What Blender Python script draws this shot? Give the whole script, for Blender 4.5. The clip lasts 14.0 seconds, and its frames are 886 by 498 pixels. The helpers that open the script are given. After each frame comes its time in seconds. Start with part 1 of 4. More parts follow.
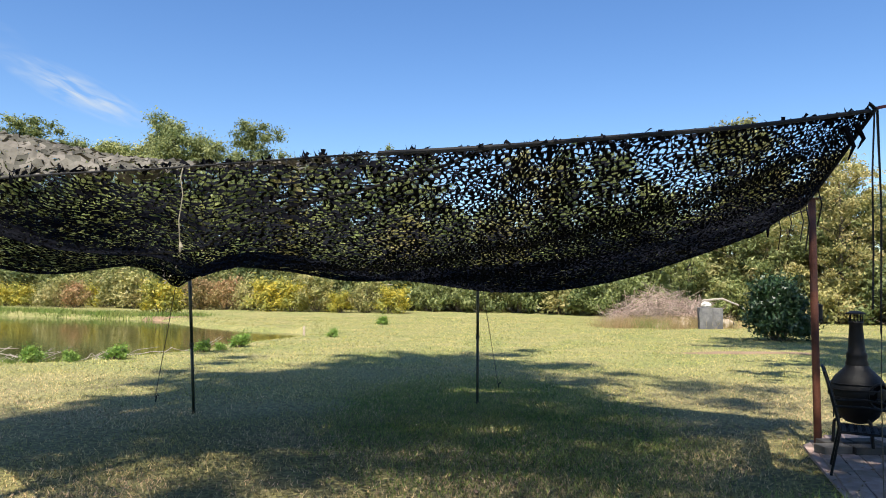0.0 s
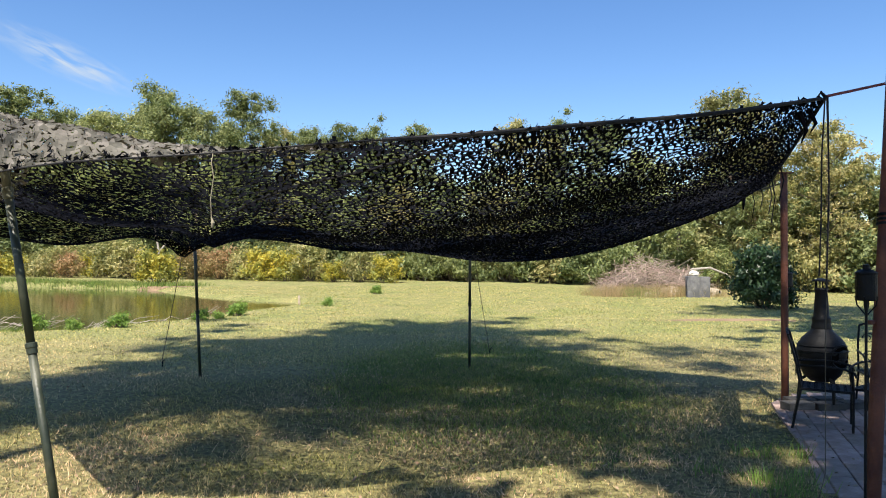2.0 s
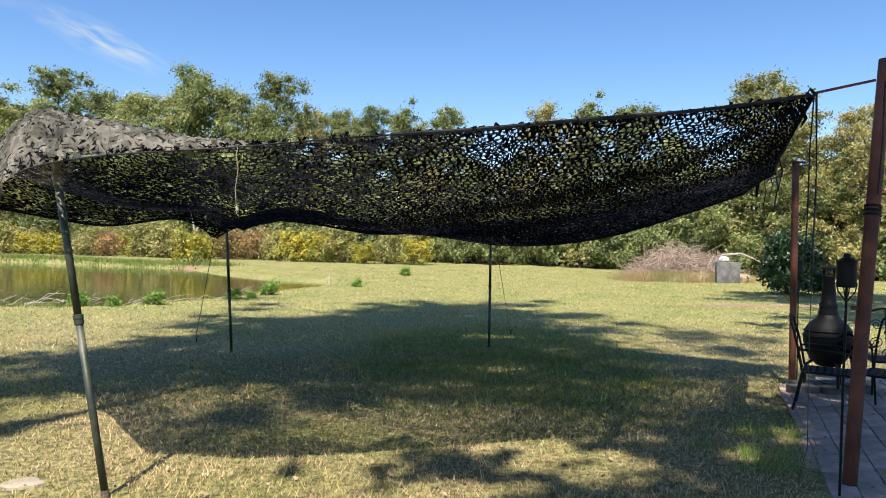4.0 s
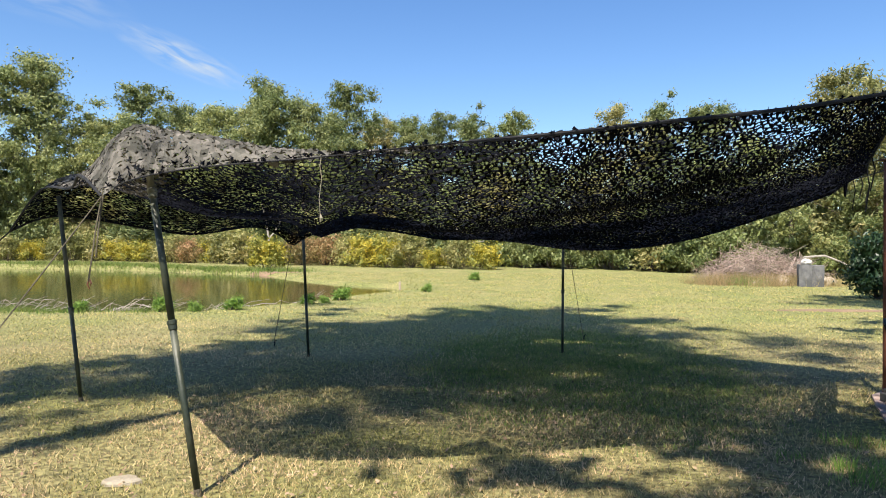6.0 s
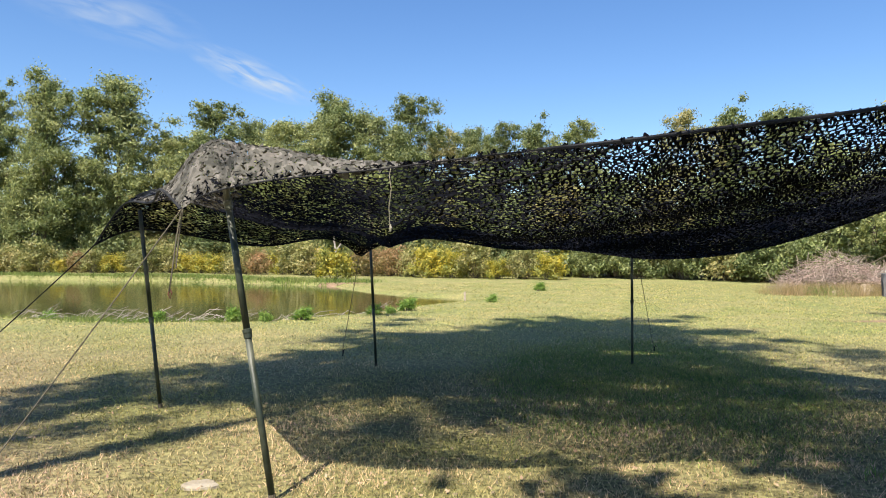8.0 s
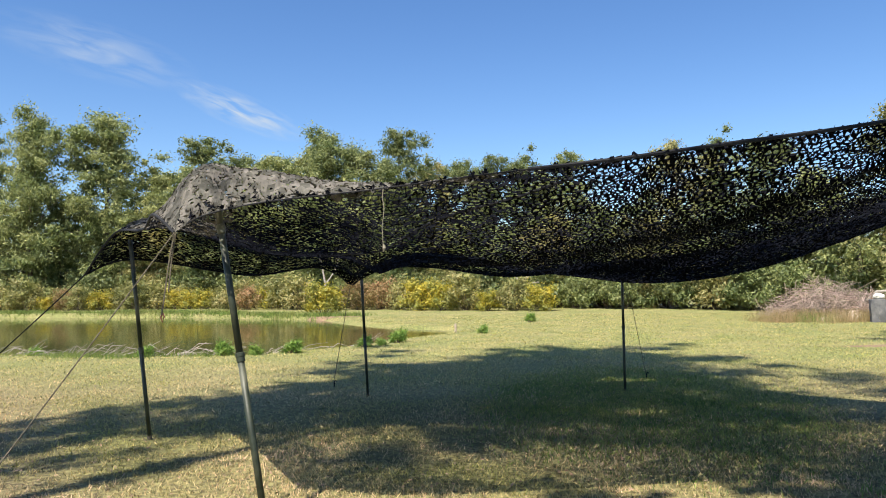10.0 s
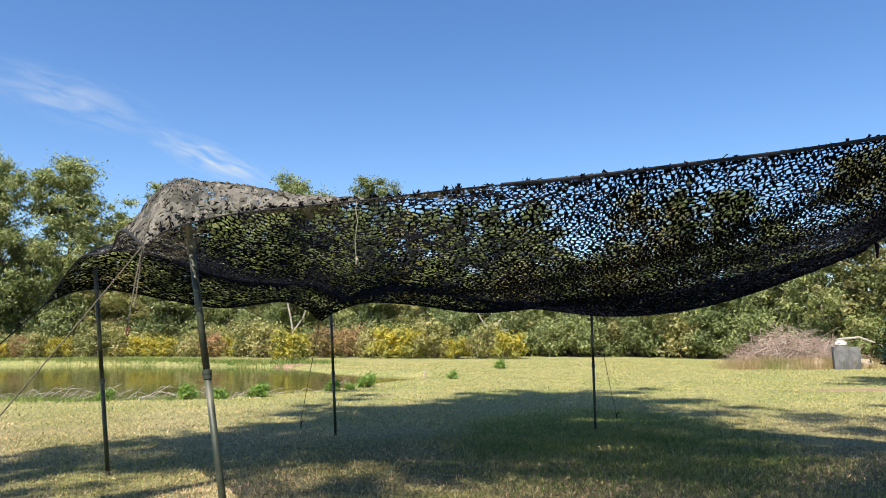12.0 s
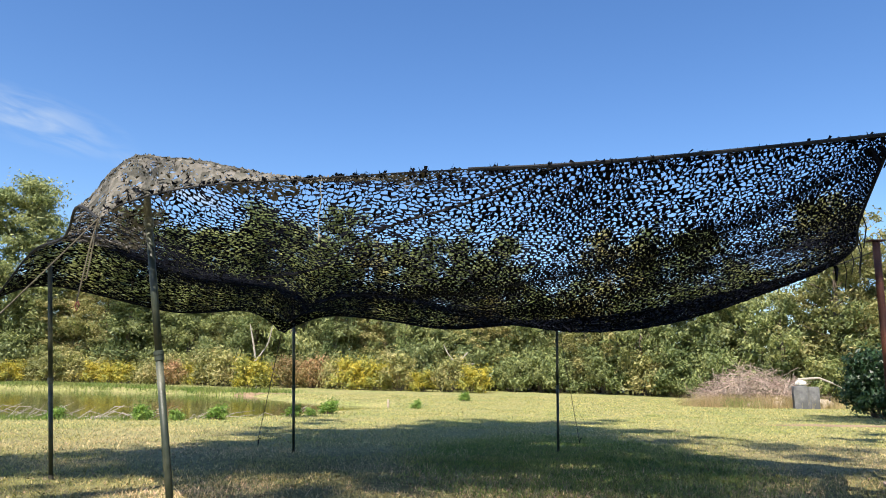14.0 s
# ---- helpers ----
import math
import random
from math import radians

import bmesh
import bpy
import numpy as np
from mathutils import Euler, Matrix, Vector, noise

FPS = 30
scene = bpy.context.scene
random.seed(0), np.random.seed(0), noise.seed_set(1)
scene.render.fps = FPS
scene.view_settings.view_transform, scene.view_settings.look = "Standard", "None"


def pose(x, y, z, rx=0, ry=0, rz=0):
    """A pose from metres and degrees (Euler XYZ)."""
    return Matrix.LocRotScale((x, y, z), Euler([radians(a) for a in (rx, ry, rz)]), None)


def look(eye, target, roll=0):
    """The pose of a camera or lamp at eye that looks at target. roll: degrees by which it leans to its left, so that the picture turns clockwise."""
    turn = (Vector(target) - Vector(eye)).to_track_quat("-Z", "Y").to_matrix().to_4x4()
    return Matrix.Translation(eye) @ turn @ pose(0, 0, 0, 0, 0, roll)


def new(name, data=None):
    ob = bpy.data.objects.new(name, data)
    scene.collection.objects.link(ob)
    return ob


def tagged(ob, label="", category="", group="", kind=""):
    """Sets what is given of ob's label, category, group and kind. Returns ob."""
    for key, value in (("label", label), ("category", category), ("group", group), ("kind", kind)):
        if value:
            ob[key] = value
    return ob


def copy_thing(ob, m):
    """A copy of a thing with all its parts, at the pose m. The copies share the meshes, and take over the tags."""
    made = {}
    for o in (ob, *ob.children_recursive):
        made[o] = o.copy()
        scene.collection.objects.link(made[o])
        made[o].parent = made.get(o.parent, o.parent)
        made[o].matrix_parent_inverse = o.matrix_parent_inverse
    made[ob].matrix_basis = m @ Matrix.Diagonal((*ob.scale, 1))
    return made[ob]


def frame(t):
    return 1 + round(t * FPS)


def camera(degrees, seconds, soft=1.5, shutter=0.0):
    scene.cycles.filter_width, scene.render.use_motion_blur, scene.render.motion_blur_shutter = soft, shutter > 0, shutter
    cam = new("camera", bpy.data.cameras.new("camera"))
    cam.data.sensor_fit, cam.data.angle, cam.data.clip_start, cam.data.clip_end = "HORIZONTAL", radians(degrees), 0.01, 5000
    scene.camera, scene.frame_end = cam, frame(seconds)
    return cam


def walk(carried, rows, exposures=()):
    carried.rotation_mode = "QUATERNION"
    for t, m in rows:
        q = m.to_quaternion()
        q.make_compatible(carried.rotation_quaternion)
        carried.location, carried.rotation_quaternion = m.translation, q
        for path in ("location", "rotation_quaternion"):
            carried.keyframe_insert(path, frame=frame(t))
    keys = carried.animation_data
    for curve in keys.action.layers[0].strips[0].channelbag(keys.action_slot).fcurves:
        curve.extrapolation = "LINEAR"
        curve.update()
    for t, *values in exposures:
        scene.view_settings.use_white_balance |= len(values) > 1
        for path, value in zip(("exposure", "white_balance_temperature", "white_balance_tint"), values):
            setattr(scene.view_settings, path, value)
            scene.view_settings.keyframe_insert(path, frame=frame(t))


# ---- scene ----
cam = camera(63.1, 14.0, soft=1.0)
PATH = [
    (0, (0.039, -0.411, 1.469), (0.109, 1.584, 1.59), 0.3),
    (0.5, (0.101, -0.564, 1.453), (0.166, 1.432, 1.563), 0.5),
    (1, (0.125, -0.704, 1.475), (0.2, 1.292, 1.568), 0.5),
    (1.5, (0.071, -0.806, 1.476), (0.16, 1.191, 1.54), 0.3),
    (2, (-0.004, -0.946, 1.467), (0.088, 1.052, 1.504), 0.2),
    (4.5, (0.185, -1.379, 1.485), (0.152, 0.621, 1.471), 0.8),
    (5, (0.135, -1.381, 1.484), (0.061, 0.618, 1.473), 0.6),
    (5.5, (0.108, -1.376, 1.489), (-0.015, 0.62, 1.482), 0.4),
    (6, (0.094, -1.382, 1.49), (-0.089, 0.61, 1.489), 0.3),
    (6.5, (0.081, -1.386, 1.49), (-0.165, 0.599, 1.495), 0.2),
    (7, (0.068, -1.388, 1.487), (-0.24, 0.588, 1.498), 0.0),
    (7.5, (0.065, -1.385, 1.486), (-0.292, 0.583, 1.503), -0.0),
    (10, (0.044, -1.408, 1.391), (-0.285, 0.561, 1.511), -0.8),
    (10.5, (-0.003, -1.431, 1.359), (-0.295, 0.542, 1.511), -1.3),
    (11, (-0.018, -1.427, 1.352), (-0.280, 0.547, 1.539), -1.2),
    (11.5, (0.022, -1.406, 1.297), (-0.227, 0.567, 1.516), -0.9),
    (12, (0.017, -1.394, 1.160), (-0.225, 0.574, 1.416), -0.6),
    (12.5, (-0.016, -1.353, 1.041), (-0.252, 0.612, 1.333), -0.3),
    (13, (-0.041, -1.304, 0.946), (-0.263, 0.657, 1.268), 0.1),
    (13.5, (-0.027, -1.271, 0.875), (-0.222, 0.690, 1.219), 0.6),
    (14, (0.033, -1.278, 0.832), (-0.122, 0.684, 1.186), 0.8),
]
walk(cam, [(t, look(eye, target, roll)) for t, eye, target, roll in PATH],
     [(0, 1.04), (7.5, 1.03), (10.5, 0.97), (12, 1.05), (14, 1.14)])

# ---- light ----
LIGHT = Vector((0.40, 1.45, -2.16)).normalized()
world = bpy.data.worlds.new("sky")
scene.world = world
world.use_nodes = True
wn = world.node_tree.nodes
sky = wn.new("ShaderNodeTexSky")
sky.sky_type = "NISHITA"
sky.sun_disc = False
sky.sun_elevation, sky.sun_rotation = radians(55), radians(195)
sky.air_density, sky.dust_density, sky.ozone_density = 1.0, 0.3, 2.5
deep = wn.new("ShaderNodeHueSaturation")
deep.inputs["Saturation"].default_value = 1.22
deep.inputs["Hue"].default_value = 0.507
world.node_tree.links.new(sky.outputs[0], deep.inputs["Color"])
world.node_tree.links.new(deep.outputs[0], wn["Background"].inputs[0])
wn["Background"].inputs[1].default_value = 0.090
sun = new("sun", bpy.data.lights.new("sun", "SUN"))
sun.data.energy, sun.data.angle, sun.data.color = 5.0, radians(0.53), (1.0, 0.93, 0.82)
sun.matrix_world = look(-LIGHT * 60, (0, 0, 0))


# ---- materials ----
def material(name, a, b, rough=0.8, scale=3.0, fine=60.0, bump=0.3, metal=0.0, c=None, island=0.0, per_object=0.0, leaf=0.0,
             coords="Object", spec=0.5, mid=0.0, beyond=None):
    """Two colours mixed by coarse noise, grained by fine noise; c: a third colour in worn spots; island, per_object: shifts
    of brightness from piece to piece; leaf: the share of light let through; beyond: the colours of the
    greener turf past the net."""
    m = bpy.data.materials.new(name)
    m.use_nodes = True
    t = m.node_tree
    n, link = t.nodes, t.links.new
    p = n["Principled BSDF"]
    tc = n.new("ShaderNodeTexCoord")

    def noise_at(s, detail=4.0):
        k = n.new("ShaderNodeTexNoise")
        k.inputs["Scale"].default_value, k.inputs["Detail"].default_value = s, detail
        link(tc.outputs[coords], k.inputs["Vector"])
        return k.outputs["Fac"]

    def ramp(x, lo, hi):
        k = n.new("ShaderNodeMapRange")
        k.inputs["From Min"].default_value, k.inputs["From Max"].default_value = lo, hi
        link(x, k.inputs["Value"])
        return k.outputs[0]

    def mix(f, x, y, kind="MIX"):
        k = n.new("ShaderNodeMix")
        k.data_type, k.blend_type = "RGBA", kind
        for sock, v in ((k.inputs[0], f), (k.inputs[6], x), (k.inputs[7], y)):
            if isinstance(v, (float, int)):
                sock.default_value = v
            elif isinstance(v, tuple):
                sock.default_value = (*v, 1)
            else:
                link(v, sock)
        return k.outputs[2]

    col = mix(ramp(noise_at(scale), 0.35, 0.65), a, b)
    if c:
        col = mix(ramp(noise_at(scale * 0.37, 6.0), 0.48, 0.64), col, c)
    if beyond:
        wide = n.new("ShaderNodeSeparateXYZ")
        link(tc.outputs[coords], wide.inputs[0])
        k = n.new("ShaderNodeMath")
        k.operation = "MULTIPLY_ADD"
        k.inputs[1].default_value = 12.0
        link(noise_at(0.3), k.inputs[0])
        link(wide.outputs["Y"], k.inputs[2])
        col = mix(ramp(k.outputs[0], 14.0, 26.0), col, mix(ramp(noise_at(scale * 2.3), 0.35, 0.65), *beyond))
    grain = noise_at(fine)
    col = mix(0.35, col, mix(ramp(grain, 0.3, 0.7), (0.35, 0.35, 0.35), (1.0, 1.0, 1.0)), "MULTIPLY")

    if mid:
        col = mix(0.8, col, mix(ramp(noise_at(mid, 8.0), 0.40, 0.60), (0.22, 0.20, 0.17), (1.0, 1.0, 1.0)), "MULTIPLY")

    def shift(x, amount, col):
        k = n.new("ShaderNodeMapRange")
        k.inputs["To Min"].default_value, k.inputs["To Max"].default_value = 1 - amount, 1 + amount
        link(x, k.inputs["Value"])
        h = n.new("ShaderNodeHueSaturation")
        link(k.outputs[0], h.inputs["Value"])
        k2 = n.new("ShaderNodeMapRange")
        k2.inputs["To Min"].default_value, k2.inputs["To Max"].default_value = 0.5 + amount * 0.05, 0.5 - amount * 0.05
        link(x, k2.inputs["Value"])
        link(k2.outputs[0], h.inputs["Hue"])
        link(col, h.inputs["Color"])
        return h.outputs[0]
    if island:
        col = shift(n.new("ShaderNodeNewGeometry").outputs["Random Per Island"], island, col)
    if per_object:
        col = shift(n.new("ShaderNodeObjectInfo").outputs["Random"], per_object, col)
    link(col, p.inputs["Base Color"])
    p.inputs["Metallic"].default_value = metal
    p.inputs["Specular IOR Level"].default_value = spec
    k = n.new("ShaderNodeMapRange")
    k.inputs["To Min"].default_value, k.inputs["To Max"].default_value = max(rough - 0.12, 0.02), min(rough + 0.12, 1)
    link(grain, k.inputs["Value"])
    link(k.outputs[0], p.inputs["Roughness"])
    if bump:
        k = n.new("ShaderNodeBump")
        k.inputs["Strength"].default_value, k.inputs["Distance"].default_value = bump, 0.02
        link(grain, k.inputs["Height"])
        link(k.outputs[0], p.inputs["Normal"])
    if leaf:
        tr = n.new("ShaderNodeBsdfTranslucent")
        link(col, tr.inputs["Color"])
        ms = n.new("ShaderNodeMixShader")
        ms.inputs[0].default_value = leaf
        link(p.outputs[0], ms.inputs[1])
        link(tr.outputs[0], ms.inputs[2])
        link(ms.outputs[0], n["Material Output"].inputs["Surface"])
    return m


M_GROUND = material("lawn_soil", (0.235, 0.225, 0.065), (0.37, 0.31, 0.14), 0.95, 0.22, 45, 0.6, c=(0.31, 0.225, 0.125), mid=17.0, beyond=((0.27, 0.295, 0.085), (0.40, 0.36, 0.14)))
M_BLADE = material("grass_blade", (0.30, 0.31, 0.08), (0.62, 0.47, 0.26), 0.7, 0.6, 8, 0, island=0.75, leaf=0.3, c=(0.50, 0.37, 0.23), beyond=((0.33, 0.37, 0.09), (0.56, 0.49, 0.19)))
M_WEED = material("weed_leaf", (0.16, 0.29, 0.04), (0.26, 0.38, 0.08), 0.6, 2, 8, 0, island=0.4, leaf=0.35)
M_LUSH = material("green_grass_blade", (0.17, 0.25, 0.05), (0.31, 0.34, 0.10), 0.7, 0.9, 8, 0, island=0.5, leaf=0.3)
M_DRY = material("fallen_leaf", (0.2, 0.13, 0.07), (0.38, 0.28, 0.17), 0.8, 1, 20, 0, island=0.5)
# Sun and shade painted into the net cloth: near-black underside, paler sunlit top.
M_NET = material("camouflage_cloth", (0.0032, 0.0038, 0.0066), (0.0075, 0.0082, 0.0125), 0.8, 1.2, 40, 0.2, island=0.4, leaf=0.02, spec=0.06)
M_NETLIT = material("sunlit_camouflage_cloth", (0.09, 0.084, 0.072), (0.155, 0.145, 0.124), 0.8, 9.0, 40, 0.4, island=0.55, leaf=0.08, spec=0.2)
M_STICK = material("brown_sticks", (0.33, 0.24, 0.19), (0.46, 0.36, 0.29), 0.9, 1.2, 20, 0.3, island=0.4)
M_ROPE = material("cord", (0.085, 0.07, 0.045), (0.15, 0.125, 0.085), 0.9, 30, 200, 0.4)
M_DARKROPE = material("dark_cord", (0.007, 0.007, 0.009), (0.016, 0.016, 0.018), 0.85, 20, 150, 0.4)
M_POLE = material("olive_paint", (0.02, 0.028, 0.017), (0.036, 0.045, 0.028), 0.5, 6, 90, 0.15, c=(0.14, 0.14, 0.10))
M_RUST = material("rusted_steel", (0.10, 0.030, 0.018), (0.19, 0.065, 0.035), 0.75, 5, 70, 0.4, c=(0.055, 0.02, 0.016))
M_IRON = material("black_iron", (0.003, 0.0034, 0.0045), (0.007, 0.0075, 0.009), 0.5, 8, 90, 0.25, metal=0.2, spec=0.22)
M_BARK = material("bark", (0.10, 0.075, 0.055), (0.19, 0.15, 0.115), 0.9, 2, 18, 0.8)
M_DEAD = material("dead_wood", (0.34, 0.29, 0.24), (0.47, 0.42, 0.36), 0.9, 4, 40, 0.4, island=0.35)
M_STONE = material("pale_stone", (0.36, 0.29, 0.21), (0.48, 0.41, 0.32), 0.9, 4, 40, 0.5, per_object=0.2)
M_BLOCK = material("weathered_concrete", (0.1, 0.1, 0.105), (0.19, 0.185, 0.18), 0.9, 3, 50, 0.6, c=(0.10, 0.10, 0.10))
M_PAVER = material("patio_paver", (0.25, 0.185, 0.15), (0.37, 0.29, 0.24), 0.9, 5, 60, 0.5, per_object=0.28, island=0.28)
M_DIRT = material("red_dirt", (0.22, 0.145, 0.085), (0.3, 0.2, 0.12), 0.95, 2, 30, 0.6)
M_STRAP = material("red_strap", (0.12, 0.02, 0.018), (0.2, 0.03, 0.028), 0.7, 20, 200, 0.2)
M_PINE = material("pine_needles", (0.19, 0.24, 0.08), (0.32, 0.345, 0.135), 0.6, 0.35, 6, 0, island=0.45, per_object=0.2, leaf=0.38)
M_OAK = material("oak_leaves", (0.19, 0.245, 0.08), (0.31, 0.335, 0.135), 0.6, 0.35, 6, 0, island=0.45, per_object=0.25, leaf=0.38)
M_AUTUMN = material("autumn_leaves", (0.26, 0.275, 0.085), (0.39, 0.355, 0.145), 0.6, 0.5, 6, 0, island=0.45, per_object=0.25, leaf=0.38)
M_YELLOW = material("yellow_blossom", (0.50, 0.41, 0.035), (0.29, 0.31, 0.07), 0.6, 0.9, 6, 0, island=0.4, per_object=0.15, leaf=0.3)
M_TAN = material("dry_brush", (0.34, 0.22, 0.1), (0.28, 0.23, 0.08), 0.7, 0.6, 6, 0, island=0.45, per_object=0.2, leaf=0.25)
M_EVERGREEN = material("evergreen_leaves", (0.018, 0.045, 0.014), (0.037, 0.078, 0.026), 0.4, 1.5, 8, 0, island=0.5, leaf=0.15)
M_WHITE = material("white_rock", (0.55, 0.52, 0.46), (0.68, 0.65, 0.6), 0.9, 4, 40, 0.5)
M_DARKBLOCK = material("dark_concrete", (0.045, 0.043, 0.042), (0.09, 0.085, 0.08), 0.9, 4, 50, 0.5, per_object=0.4)
M_PALEROPE = material("pale_cord", (0.26, 0.23, 0.16), (0.36, 0.32, 0.24), 0.9, 30, 200, 0.4)
M_BANK = material("bank_grass", (0.16, 0.24, 0.045), (0.26, 0.29, 0.08), 0.7, 0.3, 8, 0, island=0.35, leaf=0.3)
M_GRASSTUFT = material("dry_grass", (0.42, 0.31, 0.16), (0.34, 0.28, 0.12), 0.8, 0.7, 8, 0, island=0.4, leaf=0.3)

M_WATER = bpy.data.materials.new("pond_water")
M_WATER.use_nodes = True
_n, _l = M_WATER.node_tree.nodes, M_WATER.node_tree.links.new
_p = _n["Principled BSDF"]
_p.inputs["Base Color"].default_value = (0.05, 0.052, 0.018, 1)
_p.inputs["Roughness"].default_value = 0.06
_p.inputs["IOR"].default_value = 1.33
_tc, _mp, _nz, _bp = (_n.new("ShaderNode" + k) for k in ("TexCoord", "Mapping", "TexNoise", "Bump"))
_mp.inputs["Scale"].default_value = (0.7, 1.6, 1)
_nz.inputs["Scale"].default_value, _nz.inputs["Detail"].default_value = 2.2, 3
_bp.inputs["Strength"].default_value, _bp.inputs["Distance"].default_value = 0.12, 0.03
_l(_tc.outputs["Object"], _mp.inputs["Vector"])
_l(_mp.outputs[0], _nz.inputs["Vector"])
_l(_nz.outputs["Fac"], _bp.inputs["Height"])
_l(_bp.outputs[0], _p.inputs["Normal"])


# ---- mesh helpers ----
def mesh_of(name, verts, faces, mat, smooth=False):
    """A mesh from arrays; faces all of one size, or a list."""
    me = bpy.data.meshes.new(name)
    if isinstance(faces, np.ndarray):
        k = faces.shape[1]
        me.vertices.add(len(verts))
        me.vertices.foreach_set("co", np.asarray(verts, dtype=np.float32).ravel())
        me.loops.add(faces.size)
        me.loops.foreach_set("vertex_index", faces.astype(np.int32).ravel())
        me.polygons.add(len(faces))
        me.polygons.foreach_set("loop_start", np.arange(0, faces.size, k, dtype=np.int32))
        me.update(calc_edges=True)
    else:
        me.from_pydata([tuple(v) for v in verts], [], faces)
    me.validate()
    me.materials.append(mat)
    if smooth:
        me.polygons.foreach_set("use_smooth", [True] * len(me.polygons))
    return me


def put_under(ob, parent):
    ob.parent = parent
    if parent is not None:
        ob.matrix_parent_inverse = Matrix.Identity(4)
    return ob


def part(name, bm, mat, parent=None, label="", smooth=False):
    """Links a bmesh, or a finished mesh, as one object under a thing or part."""
    if isinstance(bm, bmesh.types.BMesh):
        me = bpy.data.meshes.new(name)
        bm.to_mesh(me)
        bm.free()
        me.materials.append(mat)
        if smooth:
            me.polygons.foreach_set("use_smooth", [True] * len(me.polygons))
    else:
        me = bm
    ob = put_under(new(name, me), parent)
    if label:
        tagged(ob, label)
    return ob


def thing(name, label, category, at=(0, 0, 0), group="", kind="", turn=0.0):
    e = new(name)
    e.empty_display_size = 0.2
    e.matrix_basis = pose(*at, 0, 0, turn)
    return tagged(e, label, category, group, kind)


def tube(bm, pts, radii, sides=8, caps=True):
    """A tapered round rod along points, added to bm."""
    pts = [Vector(p) for p in pts]
    if isinstance(radii, (int, float)):
        radii = [radii] * len(pts)
    rings = []
    up = Vector((0.31, 0.17, 0.93))
    for i, p in enumerate(pts):
        d = (pts[min(i + 1, len(pts) - 1)] - pts[max(i - 1, 0)]).normalized()
        a = d.cross(up if abs(d.dot(up)) < 0.95 else Vector((1, 0, 0))).normalized()
        b = d.cross(a)
        rings.append([bm.verts.new(p + (a * math.cos(k) + b * math.sin(k)) * radii[i])
                      for k in (2 * math.pi * j / sides for j in range(sides))])
    for r, s in zip(rings, rings[1:]):
        for j in range(sides):
            bm.faces.new((r[j], r[(j + 1) % sides], s[(j + 1) % sides], s[j]))
    if caps:
        bm.faces.new(rings[0][::-1])
        bm.faces.new(rings[-1])
    return bm


def lathe(bm, profile, sides=24, centre=(0, 0, 0)):
    """A turned form from (radius, height) pairs."""
    c = Vector(centre)
    rings = [[bm.verts.new(c + Vector((r * math.cos(k), r * math.sin(k), z))) for k in (2 * math.pi * j / sides for j in range(sides))]
             for r, z in profile]
    for r, s in zip(rings, rings[1:]):
        for j in range(sides):
            bm.faces.new((r[j], r[(j + 1) % sides], s[(j + 1) % sides], s[j]))
    return bm


def box(bm, lo, hi, bevel=0.0, m=None):
    made = bmesh.ops.create_cube(bm, size=1.0)["verts"]
    lo, hi = Vector(lo), Vector(hi)
    for v in made:
        v.co = Vector([lo[i] + (v.co[i] + 0.5) * (hi[i] - lo[i]) for i in range(3)])
    if bevel:
        edges = list({e for v in made for e in v.link_edges})
        out = bmesh.ops.bevel(bm, geom=edges, offset=bevel, segments=2, affect="EDGES", profile=0.5)
        made = list({v for f in out["faces"] for v in f.verts} | {v for v in made if v.is_valid})
    if m is not None:
        bmesh.ops.transform(bm, matrix=m, verts=made)
    return bm


def smooth_line(pts, n, closed=False):
    """n points along a Catmull-Rom curve through pts, evenly by parameter."""
    p = np.array(pts, dtype=float)
    k = len(p)
    out = []
    for s in np.linspace(0, k - 1, n):
        i = min(int(s), k - 2)
        f = s - i
        a, b, c, d = p[max(i - 1, 0)], p[i], p[i + 1], p[min(i + 2, k - 1)]
        out.append(0.5 * (2 * b + (c - a) * f + (2 * a - 5 * b + 4 * c - d) * f * f + (3 * b - a - 3 * c + d) * f ** 3))
    return np.array(out)


def by_length(pts, n):
    """n points at even distances along a smooth curve through pts."""
    q = smooth_line(pts, 400)
    s = np.concatenate([[0], np.cumsum(np.linalg.norm(np.diff(q, axis=0), axis=1))])
    return np.stack([np.interp(np.linspace(0, s[-1], n), s, q[:, i]) for i in range(3)], 1)


def leaves(rng, centres, radii, counts, size, flat=0.8, hollow=0.45, slim=0.5, facing=0.9):
    """Small pointed leaves scattered through rounded clumps: arrays of corners and faces."""
    P, N = [], []
    for c, r, k in zip(centres, radii, counts):
        d = rng.normal(size=(k, 3))
        d /= np.linalg.norm(d, axis=1)[:, None]
        rad = np.minimum(np.abs(rng.normal(size=k)) * 0.5 + hollow * 0.6 * rng.random(k), 1.15 + 0.2 * rng.random(k))
        P.append(np.array(c) + d * (rad * r)[:, None] * np.array([1, 1, flat]))
        N.append(d)
    P, N = np.concatenate(P), np.concatenate(N)
    k = len(P)
    N = N * facing + rng.normal(size=(k, 3)) * 0.6
    a = np.cross(N, rng.normal(size=(k, 3)))
    a /= np.linalg.norm(a, axis=1)[:, None]
    b = np.cross(a, N)
    b /= np.linalg.norm(b, axis=1)[:, None]
    s = size * (0.6 + 0.8 * rng.random(k))[:, None]
    V = np.stack([P - a * s * 0.5 - b * s * slim * 0.5, P - a * s * 0.5 + b * s * slim * 0.5, P + a * s * 0.6], 1).reshape(-1, 3)
    return V, np.arange(3 * k).reshape(-1, 3)


